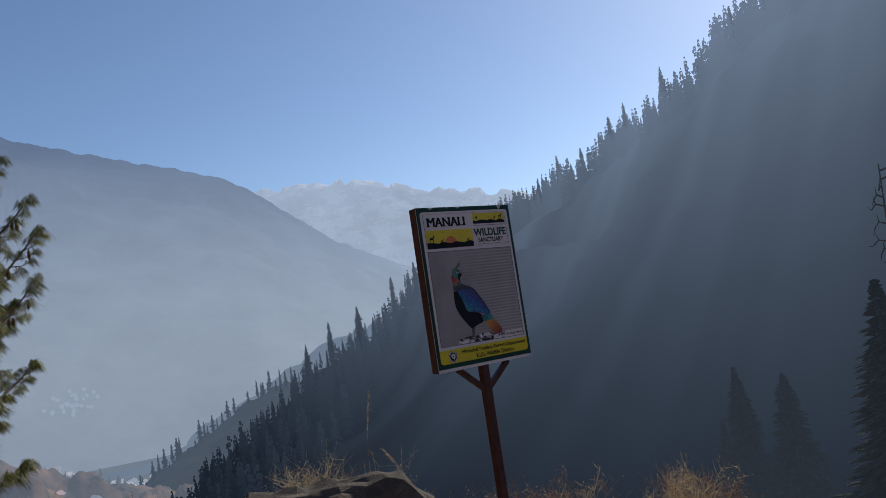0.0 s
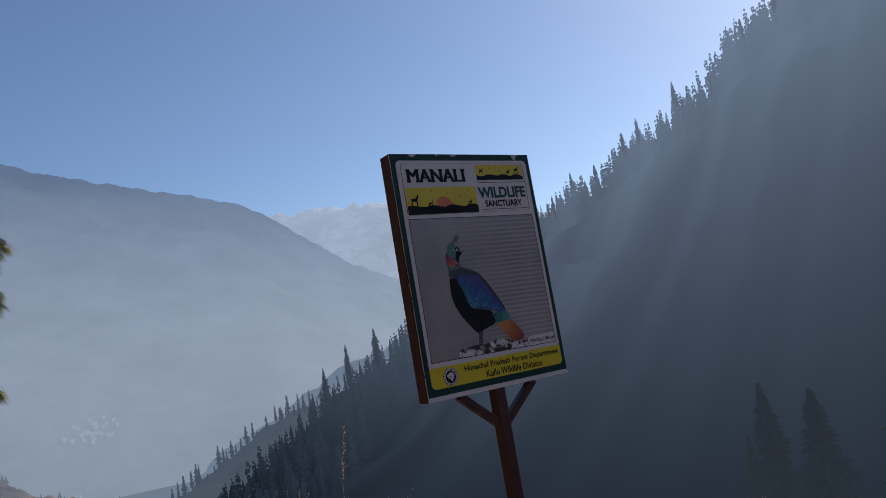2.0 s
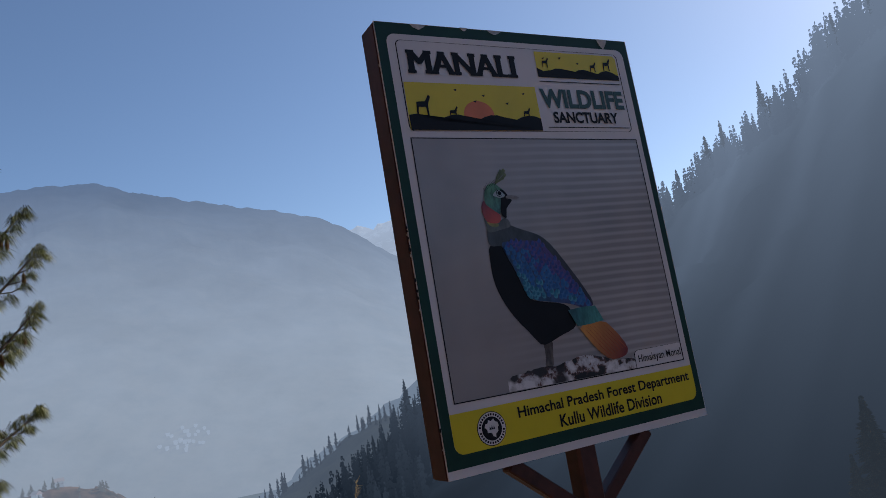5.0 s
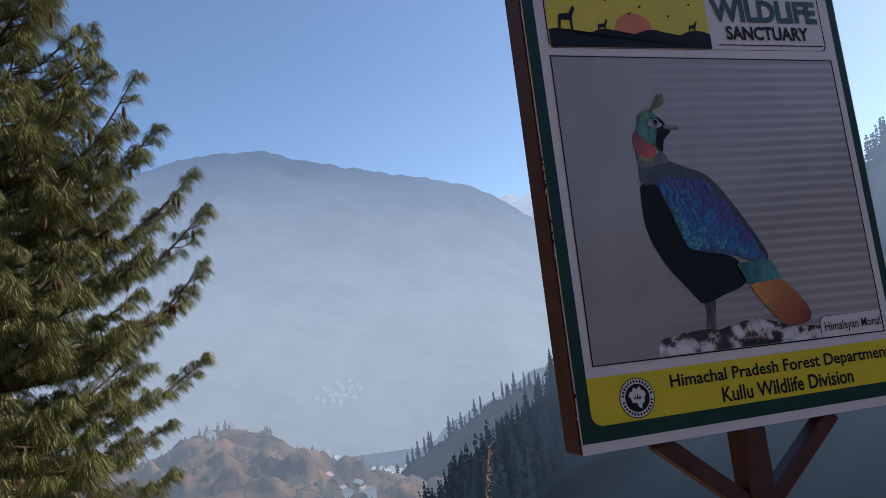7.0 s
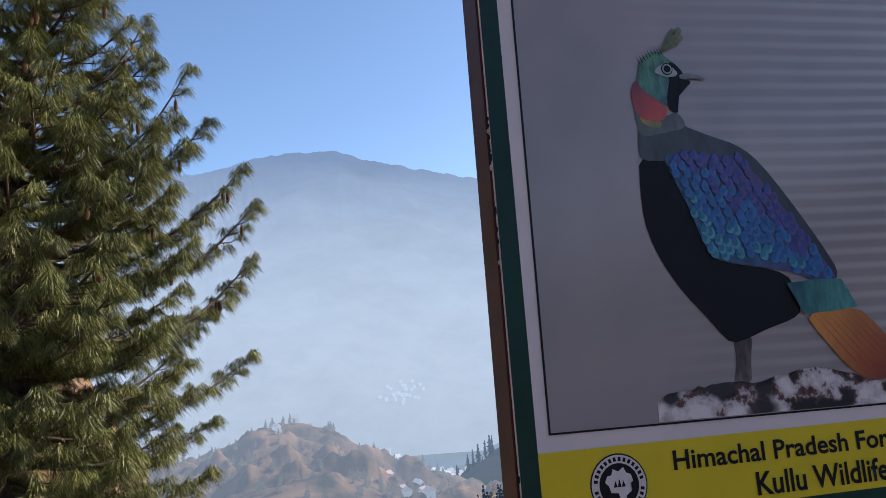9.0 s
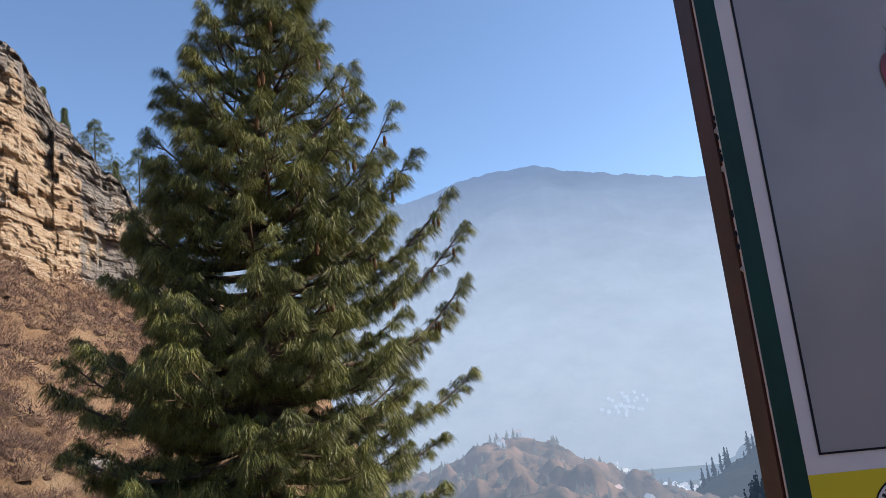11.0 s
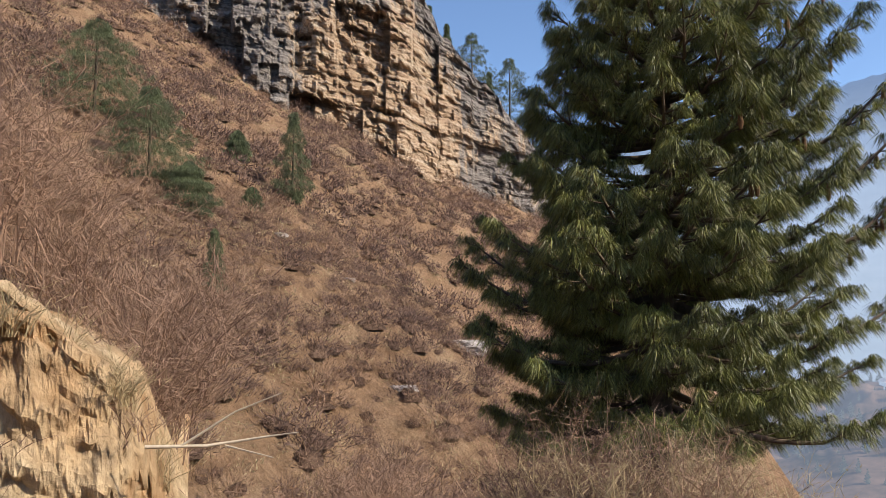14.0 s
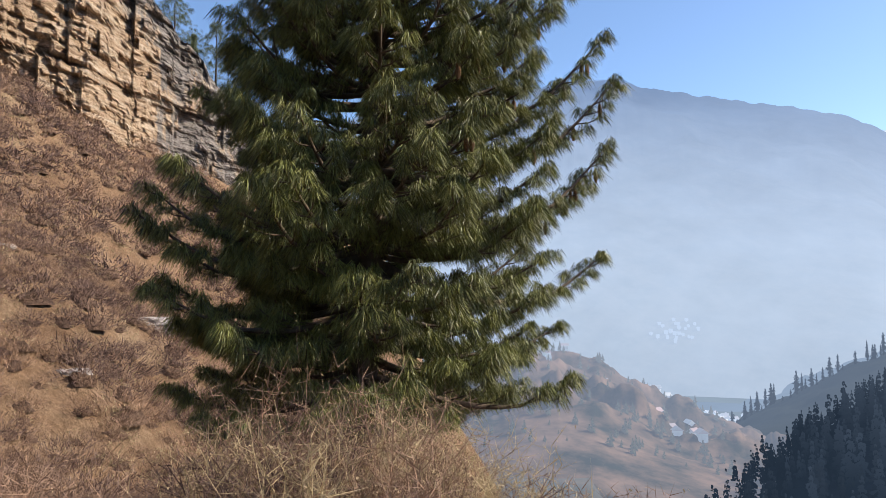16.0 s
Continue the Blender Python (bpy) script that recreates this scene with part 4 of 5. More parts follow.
# ---- conifers ----
def conifer_tris(h, wide, tiers, per, seed, bare=0.08, droop=0.25, ragged=0.35, power=0.8, fine=1.0):
    """Boughs of a slender conifer as flat ragged sprays."""
    rnd = np.random.RandomState(seed)
    out = []
    for i in range(tiers):
        t = (i + rnd.rand() * 0.6) / tiers
        z = h * (bare + (1 - bare) * t)
        lump = 1 + 0.35 * ragged * math.sin(t * 19 + seed) * math.sin(t * 7.3 + 2.1 * seed)
        R = wide * ((1 - t) ** power * min(1.0, 0.55 + 2.2 * t)) * (1 - 0.4 * ragged * rnd.rand()) * lump + 0.02 * wide
        for k in range(per):
            a = rnd.rand() * 6.283
            d = np.array([math.cos(a), math.sin(a), 0])
            s = np.array([-d[1], d[0], 0])
            tip = d * R * rnd.uniform(1 - ragged, 1.15) + [0, 0, z - R * droop * rnd.uniform(0.3, 1.5)]
            root = np.array([0, 0, z + 0.25 * R])
            w = (R * rnd.uniform(0.18, 0.36) + h / tiers * 0.2) * fine
            mid = root * 0.45 + tip * 0.55
            drop = np.array([0, 0, -h / tiers * rnd.uniform(0.5, 1.4)])
            out += [[root, mid + s * w + drop * 0.5, tip], [root, tip, mid - s * w + drop * 0.5], [mid + s * w * 0.3, mid + drop - s * w * 0.3, tip + drop * 0.4]]
    return np.array(out)


def conifer(name, label, at, h, wide, tiers, per, seed, foliage, group, **kw):
    tree = thing(name, label, "tree", at, group)
    v, f = [], []
    tube(v, f, [Vector((0, 0, -0.5)), Vector((0, 0, h * 0.5)), Vector((0, 0, h * 0.99))], [h * 0.013 + 0.02, h * 0.008 + 0.01, 0.01], 6)
    mesh_ob("trunk", v, f, foliage if foliage is not FIR else BARK, tree)
    tri_mesh("crown", conifer_tris(h, wide, tiers, per, seed, **kw), foliage, tree)
    return tree


def right_el(az):
    return float(np.interp(-az, [-p[0] for p in RIGHT], [p[1] for p in RIGHT]))


# skyline trees of the shaded slope: azimuth, elevation of the tip
TIPS = [(9.6, 1.04), (11.5, -0.4), (7.3, 2.0), (4.4, 3.8), (2.5, 4.7), (-6.2, 8.9), (-8.1, 9.6), (-9.8, 11.1), (-10.8, 10.3), (-11.7, 11.3), (-12.7, 10.9), (-14.15, 13.2), (-15.4, 14.0), (-18.5, 15.95), (-20.1, 14.7), (-21.6, 16.5), (-24.0, 18.8), (-26.5, 20.4), (-28, 21)]
rng = random.Random(4)
forms = []
for i in range(6):
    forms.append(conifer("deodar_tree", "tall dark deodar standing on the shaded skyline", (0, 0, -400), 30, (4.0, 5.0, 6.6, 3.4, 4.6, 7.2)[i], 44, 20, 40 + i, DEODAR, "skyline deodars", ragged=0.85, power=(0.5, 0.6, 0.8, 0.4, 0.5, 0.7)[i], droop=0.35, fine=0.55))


def stand(az, tip, i, wide=1.0):
    r = right_r(az) * 0.985
    base = bearing(az, right_el(az) - 0.3, r)
    h = max(8.0, bearing(az, tip, r).z - base.z)
    k = h / 30
    return Matrix.Translation(base) @ Matrix.Rotation(rng.uniform(0, 6.28), 4, "Z") @ Matrix.Diagonal((k * wide, k * wide, k, 1))


tips = list(TIPS)
az = 23.5
while az > -33:
    if all(abs(az - t[0]) > 0.35 for t in TIPS):
        tips.append((az, right_el(az) + rng.uniform(0.4, 1.7) * (1.0 if az > -14 else 1.2)))
    az -= rng.choice((0.25, 0.35, 0.5, 1.0))
for i, (a, e) in enumerate(tips):
    src = forms[i % 6]
    m = stand(a, e, i)
    if i < 6:
        src.matrix_world = m
    else:
        ob = copy_thing(src, m)
        ob.matrix_basis = m


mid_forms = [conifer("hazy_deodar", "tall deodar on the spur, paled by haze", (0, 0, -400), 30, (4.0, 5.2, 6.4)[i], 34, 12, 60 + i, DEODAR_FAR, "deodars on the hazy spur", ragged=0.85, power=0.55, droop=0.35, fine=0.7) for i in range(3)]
az, i = 27.0, 0
while az > 8:
    base = bearing(az, float(np.interp(-az, [-p[0] for p in MIDDLE], [p[1] for p in MIDDLE])) - rng.choice((0.2, 0.3, 0.9, 1.5)), 890 - 12 * rng.random())
    h = rng.uniform(13, 27)
    m = Matrix.Translation(base) @ Matrix.Rotation(rng.uniform(0, 6.28), 4, "Z") @ Matrix.Diagonal((h / 30, h / 30, h / 30, 1))
    if i < 3:
        mid_forms[i].matrix_world = m
    else:
        copy_thing(mid_forms[i % 3], m).matrix_basis = m
    az, i = az - rng.uniform(0.1, 0.45), i + 1


def forest_stuff():
    """The closed forest on the shaded slope."""
    rnd = random.Random(9)
    protos = [conifer_tris(1.0, 0.13 + 0.025 * i, 13, 7, 70 + i, ragged=0.7, power=0.6, fine=0.7) for i in range(4)]
    out = []
    for i in range(1250):
        az = 26 - 62 * rnd.random() ** 1.25
        t = rnd.random() ** 1.3 * float(np.interp(az, [-10, 3, 13], [0.08, 0.2, 0.75])) + 0.01
        r0 = right_r(az)
        top, low = bearing(az, right_el(az), r0), bearing(az, 0, r0 * 0.3)
        low.z = -60 - 0.07 * r0 * 0.3
        p = top.lerp(low, t)
        p.z -= 4
        h = rnd.uniform(14, 30)
        a = rnd.random() * 6.28
        c, s = math.cos(a), math.sin(a)
        m = np.array([[c, -s, 0], [s, c, 0], [0, 0, 1]]) * h
        out.append(protos[i % 4] @ m.T + np.array(p))
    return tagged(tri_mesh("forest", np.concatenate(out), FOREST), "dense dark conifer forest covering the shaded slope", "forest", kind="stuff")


forest_stuff()
dep = bpy.context.evaluated_depsgraph_get()
dep.update()


def drop(x, y):
    """The top of the land at x, y."""
    hit, place, _, _, _, _ = scene.ray_cast(dep, (x, y, 900), (0, 0, -1))
    return place.z if hit else -100


# foliage with haze painted in as glow; the dead tree uses it too
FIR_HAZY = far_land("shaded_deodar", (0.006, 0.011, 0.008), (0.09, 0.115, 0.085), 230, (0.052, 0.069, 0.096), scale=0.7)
for az, el, r, w in ((-19.8, -6.4, 152, 4.8), (-22.9, -7.2, 145, 6.6), (-29.6, -1.5, 75, 6.5), (-18.4, -10, 156, 4.6)):
    p = bearing(az, 0, r)
    p.z = -74 if r > 100 else drop(p.x, p.y) - 0.5
    h = 1.5 + math.tan(radians(el)) * r - p.z
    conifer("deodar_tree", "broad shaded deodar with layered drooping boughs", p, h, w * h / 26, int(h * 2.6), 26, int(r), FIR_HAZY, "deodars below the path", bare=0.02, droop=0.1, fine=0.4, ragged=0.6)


def build_snag():
    """A dead conifer with crooked bare branches."""
    p = bearing(-31.0, 0, 72)
    p.z = drop(p.x, p.y) - 0.5
    top = 1.5 + math.tan(radians(5.9)) * 72
    ob = thing("dead_tree", "bare grey dead tree with crooked broken branches", "tree", p)
    v, f = [], []
    hgt = top - p.z
    tube(v, f, [Vector((0.5 * math.sin(t * 7) * t, 0, hgt * t)) for t in np.linspace(0, 1, 14)], [0.32 * (1 - t / 14) + 0.03 for t in range(14)], 7)
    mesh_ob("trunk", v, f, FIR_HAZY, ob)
    dice = random.Random(2)
    for i in range(13):
        z = top - p.z - 0.6 - i * 0.75
        a = dice.uniform(0, 6.28)
        d = Vector((math.cos(a), 0.4 * math.sin(a), 0)) * dice.uniform(1.0, 2.2)
        v, f = [], []
        q = Vector((0.5 * math.sin(7 * z / hgt), 0, z))
        tube(v, f, [q, q + d * 0.5 + Vector((0, 0, 0.25)), q + d * 0.8 + Vector((0, 0, -0.2)), q + d + Vector((0, 0, dice.uniform(-0.9, 0.5)))], [0.09, 0.07, 0.05, 0.02], 5)
        tube(v, f, [q + d * 0.5 + Vector((0, 0, 0.25)), q + d * 0.7 + Vector((0.2, 0, 0.9))], [0.05, 0.015], 4)
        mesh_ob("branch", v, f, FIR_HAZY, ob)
    return ob


build_snag()


def soft_pine(name, label, at, h, wide, count, scale, group):
    """A small full pine made of needle mops round a trunk."""
    ob = thing(name, label, "tree", at, group)
    v, f = [], []
    tube(v, f, [Vector((0, 0, -0.4)), Vector((0.02 * h, 0, h * 0.5)), Vector((0, 0, h * 0.97))], [h * 0.016 + 0.01, h * 0.01 + 0.008, 0.008], 6)
    mesh_ob("trunk", v, f, BARK, ob)
    mops = []
    for i in range(count):
        u = ((i + random.random()) / count) ** 1.5 * 0.98
        lobe = 0.75 + 0.25 * math.sin(u * 23 + h)
        rad = wide * (1 - u) ** 0.65 * min(1, 0.6 + 2 * u) * random.uniform(0.25, 1.0) ** 0.6 * lobe
        a = random.uniform(0, 6.283)
        out = Vector((math.cos(a), math.sin(a), 0.7))
        mop = tuft((0, 0, 0), out.normalized(), 24, 0.2)
        mops.append(mop * scale + np.array([math.cos(a) * rad, math.sin(a) * rad, h * (0.05 + 0.95 * u)]))
    tri_mesh("crown", np.concatenate(mops), FIR, ob)
    return ob


# pines on and around the hillside: azimuth, elevations of foot and tip
HEYE = (-0.81, 3.32, 1.29)
for az, foot, tip, r, w in ((65.6, 15.5, 22.2, 105, 3.8), (62.6, 13, 20.3, 106, 4.2), (67.6, 19, 22.9, 104, 1.0), (60.8, 11, 18.0, 108, 1.8), (64.2, 15, 19.4, 112, 1.2), (69.0, 19, 24.2, 106, 0.8)):
    p = bearing(az, tip - 5.0, r, HEYE)
    h = bearing(az, tip, r, HEYE).z - p.z
    soft_pine("hill_pine", "blue-green pine on the cliff's shoulder", p, h, w * 1.5, 900, 3.2, "pines above the cliff")
for az, foot, tip, w in ((79.6, 8.3, 15.4, 0.75), (85.2, 0.6, 6.9, 0.45), (83.8, 12.0, 14.2, 0.5), (93.8, 13.5, 20.3, 2.2), (90.0, 9.5, 16.5, 1.9), (82.6, 7.8, 9.6, 0.4), (87.2, 7.0, 11.0, 1.1)):
    slope = 0.7 * math.cos(radians(130 - az))
    r = 9.5 / (slope - math.tan(radians(foot)))
    p = bearing(az, foot, r, HEYE)
    h = bearing(az, tip, r, HEYE).z - p.z
    p.z = height(p.x, p.y) - 0.1
    soft_pine("young_pine", "small scruffy young pine among the dry scrub", p, h, w * r / 20, 620 if w < 1 else 1300, 0.9 * r / 24 + 0.25, "young pines on the hillside")


# ---- scrub ----
def bush_tris(n, h, spread, rnd, wide, heart=False):
    """A rounded mound of fine short twigs; with heart, also the close-grown body under them as a grid of points."""
    ph = rnd.uniform(0, 6.28, 4)
    swell = lambda d: 1 + 0.22 * np.sin(d[..., :1] * 4 + ph[0]) * np.cos(d[..., 1:2] * 4 + ph[1]) + 0.12 * np.sin(d[..., :1] * 9 + d[..., 2:] * 8 + ph[2])
    size = np.array([spread, spread, h * 0.8])
    d = rnd.normal(size=(n, 3))
    d[:, 2] = np.abs(d[:, 2])
    d /= np.linalg.norm(d, axis=1)[:, None]
    at = d * rnd.uniform(0.25, 1.0, (n, 1)) ** 0.5 * swell(d) * size
    way = d * [1, 1, 0.6] + rnd.normal(0, 0.5, (n, 3)) + [0, 0, 0.5]
    way /= np.linalg.norm(way, axis=1)[:, None]
    ln = h * rnd.uniform(0.14, 0.34, (n, 1))
    tris = blades(at - way * ln * 0.5, at + way * ln * 0.5, wide)
    if not heart:
        return tris
    grid = np.array([(math.cos(e) * math.cos(a), math.cos(e) * math.sin(a), math.sin(e)) for e in (0.0, 0.4, 0.8, 1.15, 1.5) for a in np.linspace(0, 2 * np.pi, 10)[:-1]])
    return tris, grid * swell(grid) * rnd.uniform(0.34, 0.54, (45, 1)) * size - [0, 0, 0.1]


def build_scrub():
    rnd = np.random.RandomState(3)
    far = [bush_tris(170, 1.0, 0.95, rnd, 0.050, True) for _ in range(10)]
    near = [bush_tris(420, 1.0, 0.95, rnd, 0.022, True) for _ in range(10)]
    tussock = [bush_tris(40, 1.0, 0.8, rnd, 0.05) for _ in range(6)]
    dark, brown, straw, bodies, spots = [], [], [], [], {}
    for count in range(15000):
        az, r = rnd.uniform(54, 106), 9 + 90 * rnd.rand() ** 1.15
        p = bearing(az, 0, r, HEYE)
        bare = fbm(p.x * 0.14, p.y * 0.14, 11) + 0.6 * fbm(p.x * 0.5, p.y * 0.5, 4)
        size = (0.42 + 0.85 * rnd.rand() ** 1.7) * (0.8 + r / 150)
        grass = rnd.rand() < 0.3
        if not grass and bare < -0.18 and rnd.rand() < 0.85:
            continue
        key = (int(p.x // 1.0), int(p.y // 1.0))
        if not grass and any((p.x - q[0]) ** 2 + (p.y - q[1]) ** 2 < (0.36 * (size + q[2])) ** 2 for i in (-1, 0, 1) for j in (-1, 0, 1) for q in spots.get((key[0] + i, key[1] + j), ())):
            continue
        a = rnd.rand() * 6.28
        c, s = math.cos(a), math.sin(a)
        if grass:
            size *= 0.5
        else:
            spots.setdefault(key, []).append((p.x, p.y, size))
        m = np.array([[c, -s, 0], [s, c, 0], [0, 0, 0.95]]) * size
        tone = fbm(p.x * 0.2, p.y * 0.2, 21) + 0.3 * rnd.randn()
        foot = np.array([p.x, p.y, height(p.x, p.y) - 0.05])
        if grass:
            straw.append(tussock[count % 6] @ m.T + foot)
            continue
        twigs, body = (near if r < 30 else far)[count % 10]
        (dark if tone < 0.12 else brown).append(twigs @ m.T + foot)
        bodies.append(body @ m.T + foot)
    for q in LEDGES:
        if rnd.rand() < 0.06:
            h = rnd.uniform(0.4, 1.0)
            (straw if rnd.rand() < 0.4 else dark).append(tussock[rnd.randint(6)] * h + np.array(q) - [0, 0, 0.2])
    dome, faces = grid_faces(5, 9, True), []
    for i in range(len(bodies)):
        faces += [tuple(45 * i + q for q in f) for f in dome]
    tagged(mesh_ob("scrub_thicket", np.concatenate(bodies).tolist(), faces, THICKET, smooth=True), "close-grown hearts of the leafless hillside bushes", "scrub", kind="stuff")
    tagged(tri_mesh("dark_scrub", np.concatenate(dark), SCRUB_DARK), "dull mauve-brown leafless bushes dotting the dry hillside", "scrub", kind="stuff")
    tagged(tri_mesh("hillside_scrub", np.concatenate(brown), SCRUB), "leafless reddish-brown scrub covering the dry hillside", "scrub", kind="stuff")
    tagged(tri_mesh("hillside_grass", np.concatenate(straw), STRAW), "dry straw-coloured grass tussocks on the hillside", "grass", kind="stuff")


build_scrub()


# ---- earth bank ----
def build_bank():
    rows, azs = 110, np.arange(86.5, 140, 0.22)
    verts = []
    for i in range(rows):
        t = 2 * i / (rows - 1)
        for az in azs:
            top = float(np.interp(az, [86.5, 88, 90, 92, 95, 99, 110, 150], [0.3, 0.6, 1.02, 1.14, 1.24, 1.38, 1.6, 1.8]))
            r = 2.72 + (max(0, 92.5 - az) / 4) ** 2 * 0.5
            if t <= 1:
                rr, z = r + 0.38 * t ** 1.5, -0.9 + (top + 0.9) * t
            else:
                rr, z = r + 0.38 + (t - 1) * 3.2, top + (t - 1) * 0.1
            q = bearing(az, 0, rr, HEYE)
            face = 1 if t < 1.05 else 0.4
            n = 0.15 * fbm(q.x * 1.6, q.y * 1.6, z * 1.6, 4) + 0.10 * (0.35 - abs(fbm(q.x * 3.5, q.y * 3.5, z * 4.0, 5))) + 0.05 * fbm(q.x * 12, q.y * 12, z * 12, 5)
            n -= 0.22 * max(0.0, fbm(q.x * 2.6, q.y * 2.6, z * 3.4 + 7, 4) - 0.22)
            q = bearing(az, 0, rr - n * face, HEYE)
            verts.append((q.x, q.y, z + 0.09 * fbm(q.x * 3, q.y * 3, 1.0, 4)))
    n = Nodes("bank_earth")
    a, b, c = n.noise(1.6, 6), n.noise(14, 8, 0.7), n.noise(5, 6, 0.7, stretch=(1, 1, 0.4))
    col = n.ramp(a, (0.35, (0.44, 0.27, 0.14)), (0.5, (0.58, 0.41, 0.24)), (0.68, (0.63, 0.50, 0.33)))
    col = n.mix(0.6, col, n.ramp(b, (0.3, (0.35, 0.32, 0.3)), (0.62, (1, 1, 1))), "MULTIPLY")
    col = n.mix(0.7, col, n.ramp(c, (0.33, (0.35, 0.3, 0.26)), (0.5, (1, 1, 1))), "MULTIPLY")
    n.bump(n.math("ADD", b, c), 0.9, 0.06)
    return tagged(mesh_ob("earth_bank", verts, grid_faces(rows, len(azs)), n.finish(col, 0.95, 0.1)), "crumbling sandy cut bank beside the path", "bank", kind="structure")


build_bank()


def boulder(name, label, at, size, seed, material=BOULDER, turn=0.0, flat=0.5, detail=4):
    """A weathered angular stone."""
    bm = bmesh.new()
    bmesh.ops.create_icosphere(bm, subdivisions=detail, radius=1)
    for v in bm.verts:
        c = v.co.copy()
        k = 1 + 0.30 * fbm(c.x * 1.1 + seed, c.y * 1.1, c.z * 1.1, 3) + 0.07 * fbm(c.x * 5, c.y * 5 + seed, c.z * 5, 3)
        k = min(k, 1.12)
        v.co = Vector((c.x * k * size[0], c.y * k * size[1], max(-flat, min(flat + 0.12 * fbm(c.x * 2, c.y * 2 + seed), c.z * k)) * size[2]))
    me = bpy.data.meshes.new(name)
    bm.to_mesh(me)
    bm.free()
    me.materials.append(material)
    ob = new(name, me)
    ob.matrix_world = Matrix.Translation(at) @ Matrix.Rotation(radians(turn), 4, "Z")
    return tagged(ob, label, "rock")


PALE_ROCK = plain("pale_grey_rock", (0.33, 0.29, 0.26), 0.9, 0.15, 0.45, 5, bump=0.8)
# the dark stone before the sign, and a small pale one by it
boulder("boulder", "large dark stone lying behind the sign post", (-0.98, 5.12, -0.07), (0.86, 0.42, 0.70), 3.0, turn=-8, flat=0.78)
boulder("stone", "small pale stone beside the dark boulder", (-0.70, 4.80, 0.30), (0.09, 0.07, 0.07), 8.0, DEADWOOD, flat=0.9, detail=3)
for az, el, wide, seed in ((66.6, -1.5, 2.3, 21.0), (80.6, 5.3, 0.7, 5.0), (75.5, 2.5, 0.8, 15.0), (71, -5.5, 0.9, 18.0)):
    slope = 0.7 * math.cos(radians(130 - az))
    r = 9.5 / (slope - math.tan(radians(el)))
    p = bearing(az, 0, r, HEYE)
    p.z = height(p.x, p.y) - wide * 0.06
    boulder("hillside_rock", "grey flat-topped rock sticking out of the scrub", p, (wide / 2, wide / 3, wide * 0.22), seed, PALE_ROCK, turn=az - 20, flat=0.6)


# ---- near shrubs and grasses ----
def shrub_tris(h, spread, stems, twigs, seed, wide=0.006, lean=(0, 0)):
    """Arching stems with side twigs."""
    rnd = np.random.RandomState(seed)
    out, thin = [], []
    for s in range(stems):
        a = rnd.uniform(0, 6.283)
        d = np.array([math.cos(a), math.sin(a), 0]) * spread * rnd.rand() ** 0.6 + np.array([lean[0], lean[1], 0])
        hh = h * rnd.uniform(0.5, 1.05)
        ts = np.linspace(0, 1, 6)
        root = np.array([rnd.normal(0, 0.12 * spread), rnd.normal(0, 0.12 * spread), -0.05])
        pts = np.array([root + d * t ** 1.4 + [0, 0, hh * (t - 0.18 * t * t)] for t in ts]) + rnd.normal(0, 0.018 * h, (6, 3)) * ts[:, None]
        w = wide * np.linspace(1.2, 0.5, 5)
        for i in range(5):
            side = np.cross(pts[i + 1] - pts[i], rnd.normal(size=3))
            side *= w[i] / 2 / (np.linalg.norm(side) + 1e-9)
            out += [[pts[i] - side, pts[i] + side, pts[i + 1] + side], [pts[i] - side, pts[i + 1] + side, pts[i + 1] - side]]
        k = rnd.uniform(0.25, 1, twigs)
        at = np.array([pts[min(4, int(t * 5))] + (pts[min(4, int(t * 5)) + 1] - pts[min(4, int(t * 5))]) * (t * 5 % 1 if t < 1 else 1) for t in k])
        dirs = rnd.normal(0, 1, (twigs, 3)) * [1, 1, 0.6] + [0, 0, 0.75]
        dirs /= np.linalg.norm(dirs, axis=1)[:, None]
        tips = at + dirs * (h * 0.24 * rnd.uniform(0.4, 1.2, (twigs, 1)))
        thin += list(blades(at, tips, wide * 0.75))
        sub = np.repeat(at * 0.45 + tips * 0.55, 2, 0)
        thin += list(blades(sub, sub + rnd.normal(0, 0.055 * h, sub.shape) + [0, 0, 0.03 * h], wide * 0.6))
    return np.array(out), np.array(thin)


def leaf_tris(points, size, rnd):
    n = len(points)
    a, b = rnd.normal(0, size, (n, 3)), rnd.normal(0, size, (n, 3))
    return np.stack([points, points + a, points + b * 0.7], 1)


def shrub(name, label, at, h, spread, stems, twigs, seed, material, group, leaves=0, lean=(0, 0), wide=0.006, leaf=None, category="shrub"):
    stem, tris = shrub_tris(h, spread, stems, twigs, seed, wide, lean)
    ob = thing(name, label, category, (at[0], at[1], height(at[0], at[1]) if len(at) < 3 else at[2]), group)
    tagged(tri_mesh("stem_clump", stem, material, ob), kind="stuff")
    tagged(tri_mesh("twig_clump", tris, material, ob), kind="stuff")
    if leaves:
        rnd = np.random.RandomState(seed + 1)
        pick = tris[rnd.randint(0, len(tris), leaves), 2]
        tri_mesh("leaves", leaf_tris(pick, 0.0085, rnd), leaf or STRAW, ob, "small curled dry leaves")
    return ob


rs = random.Random(12)
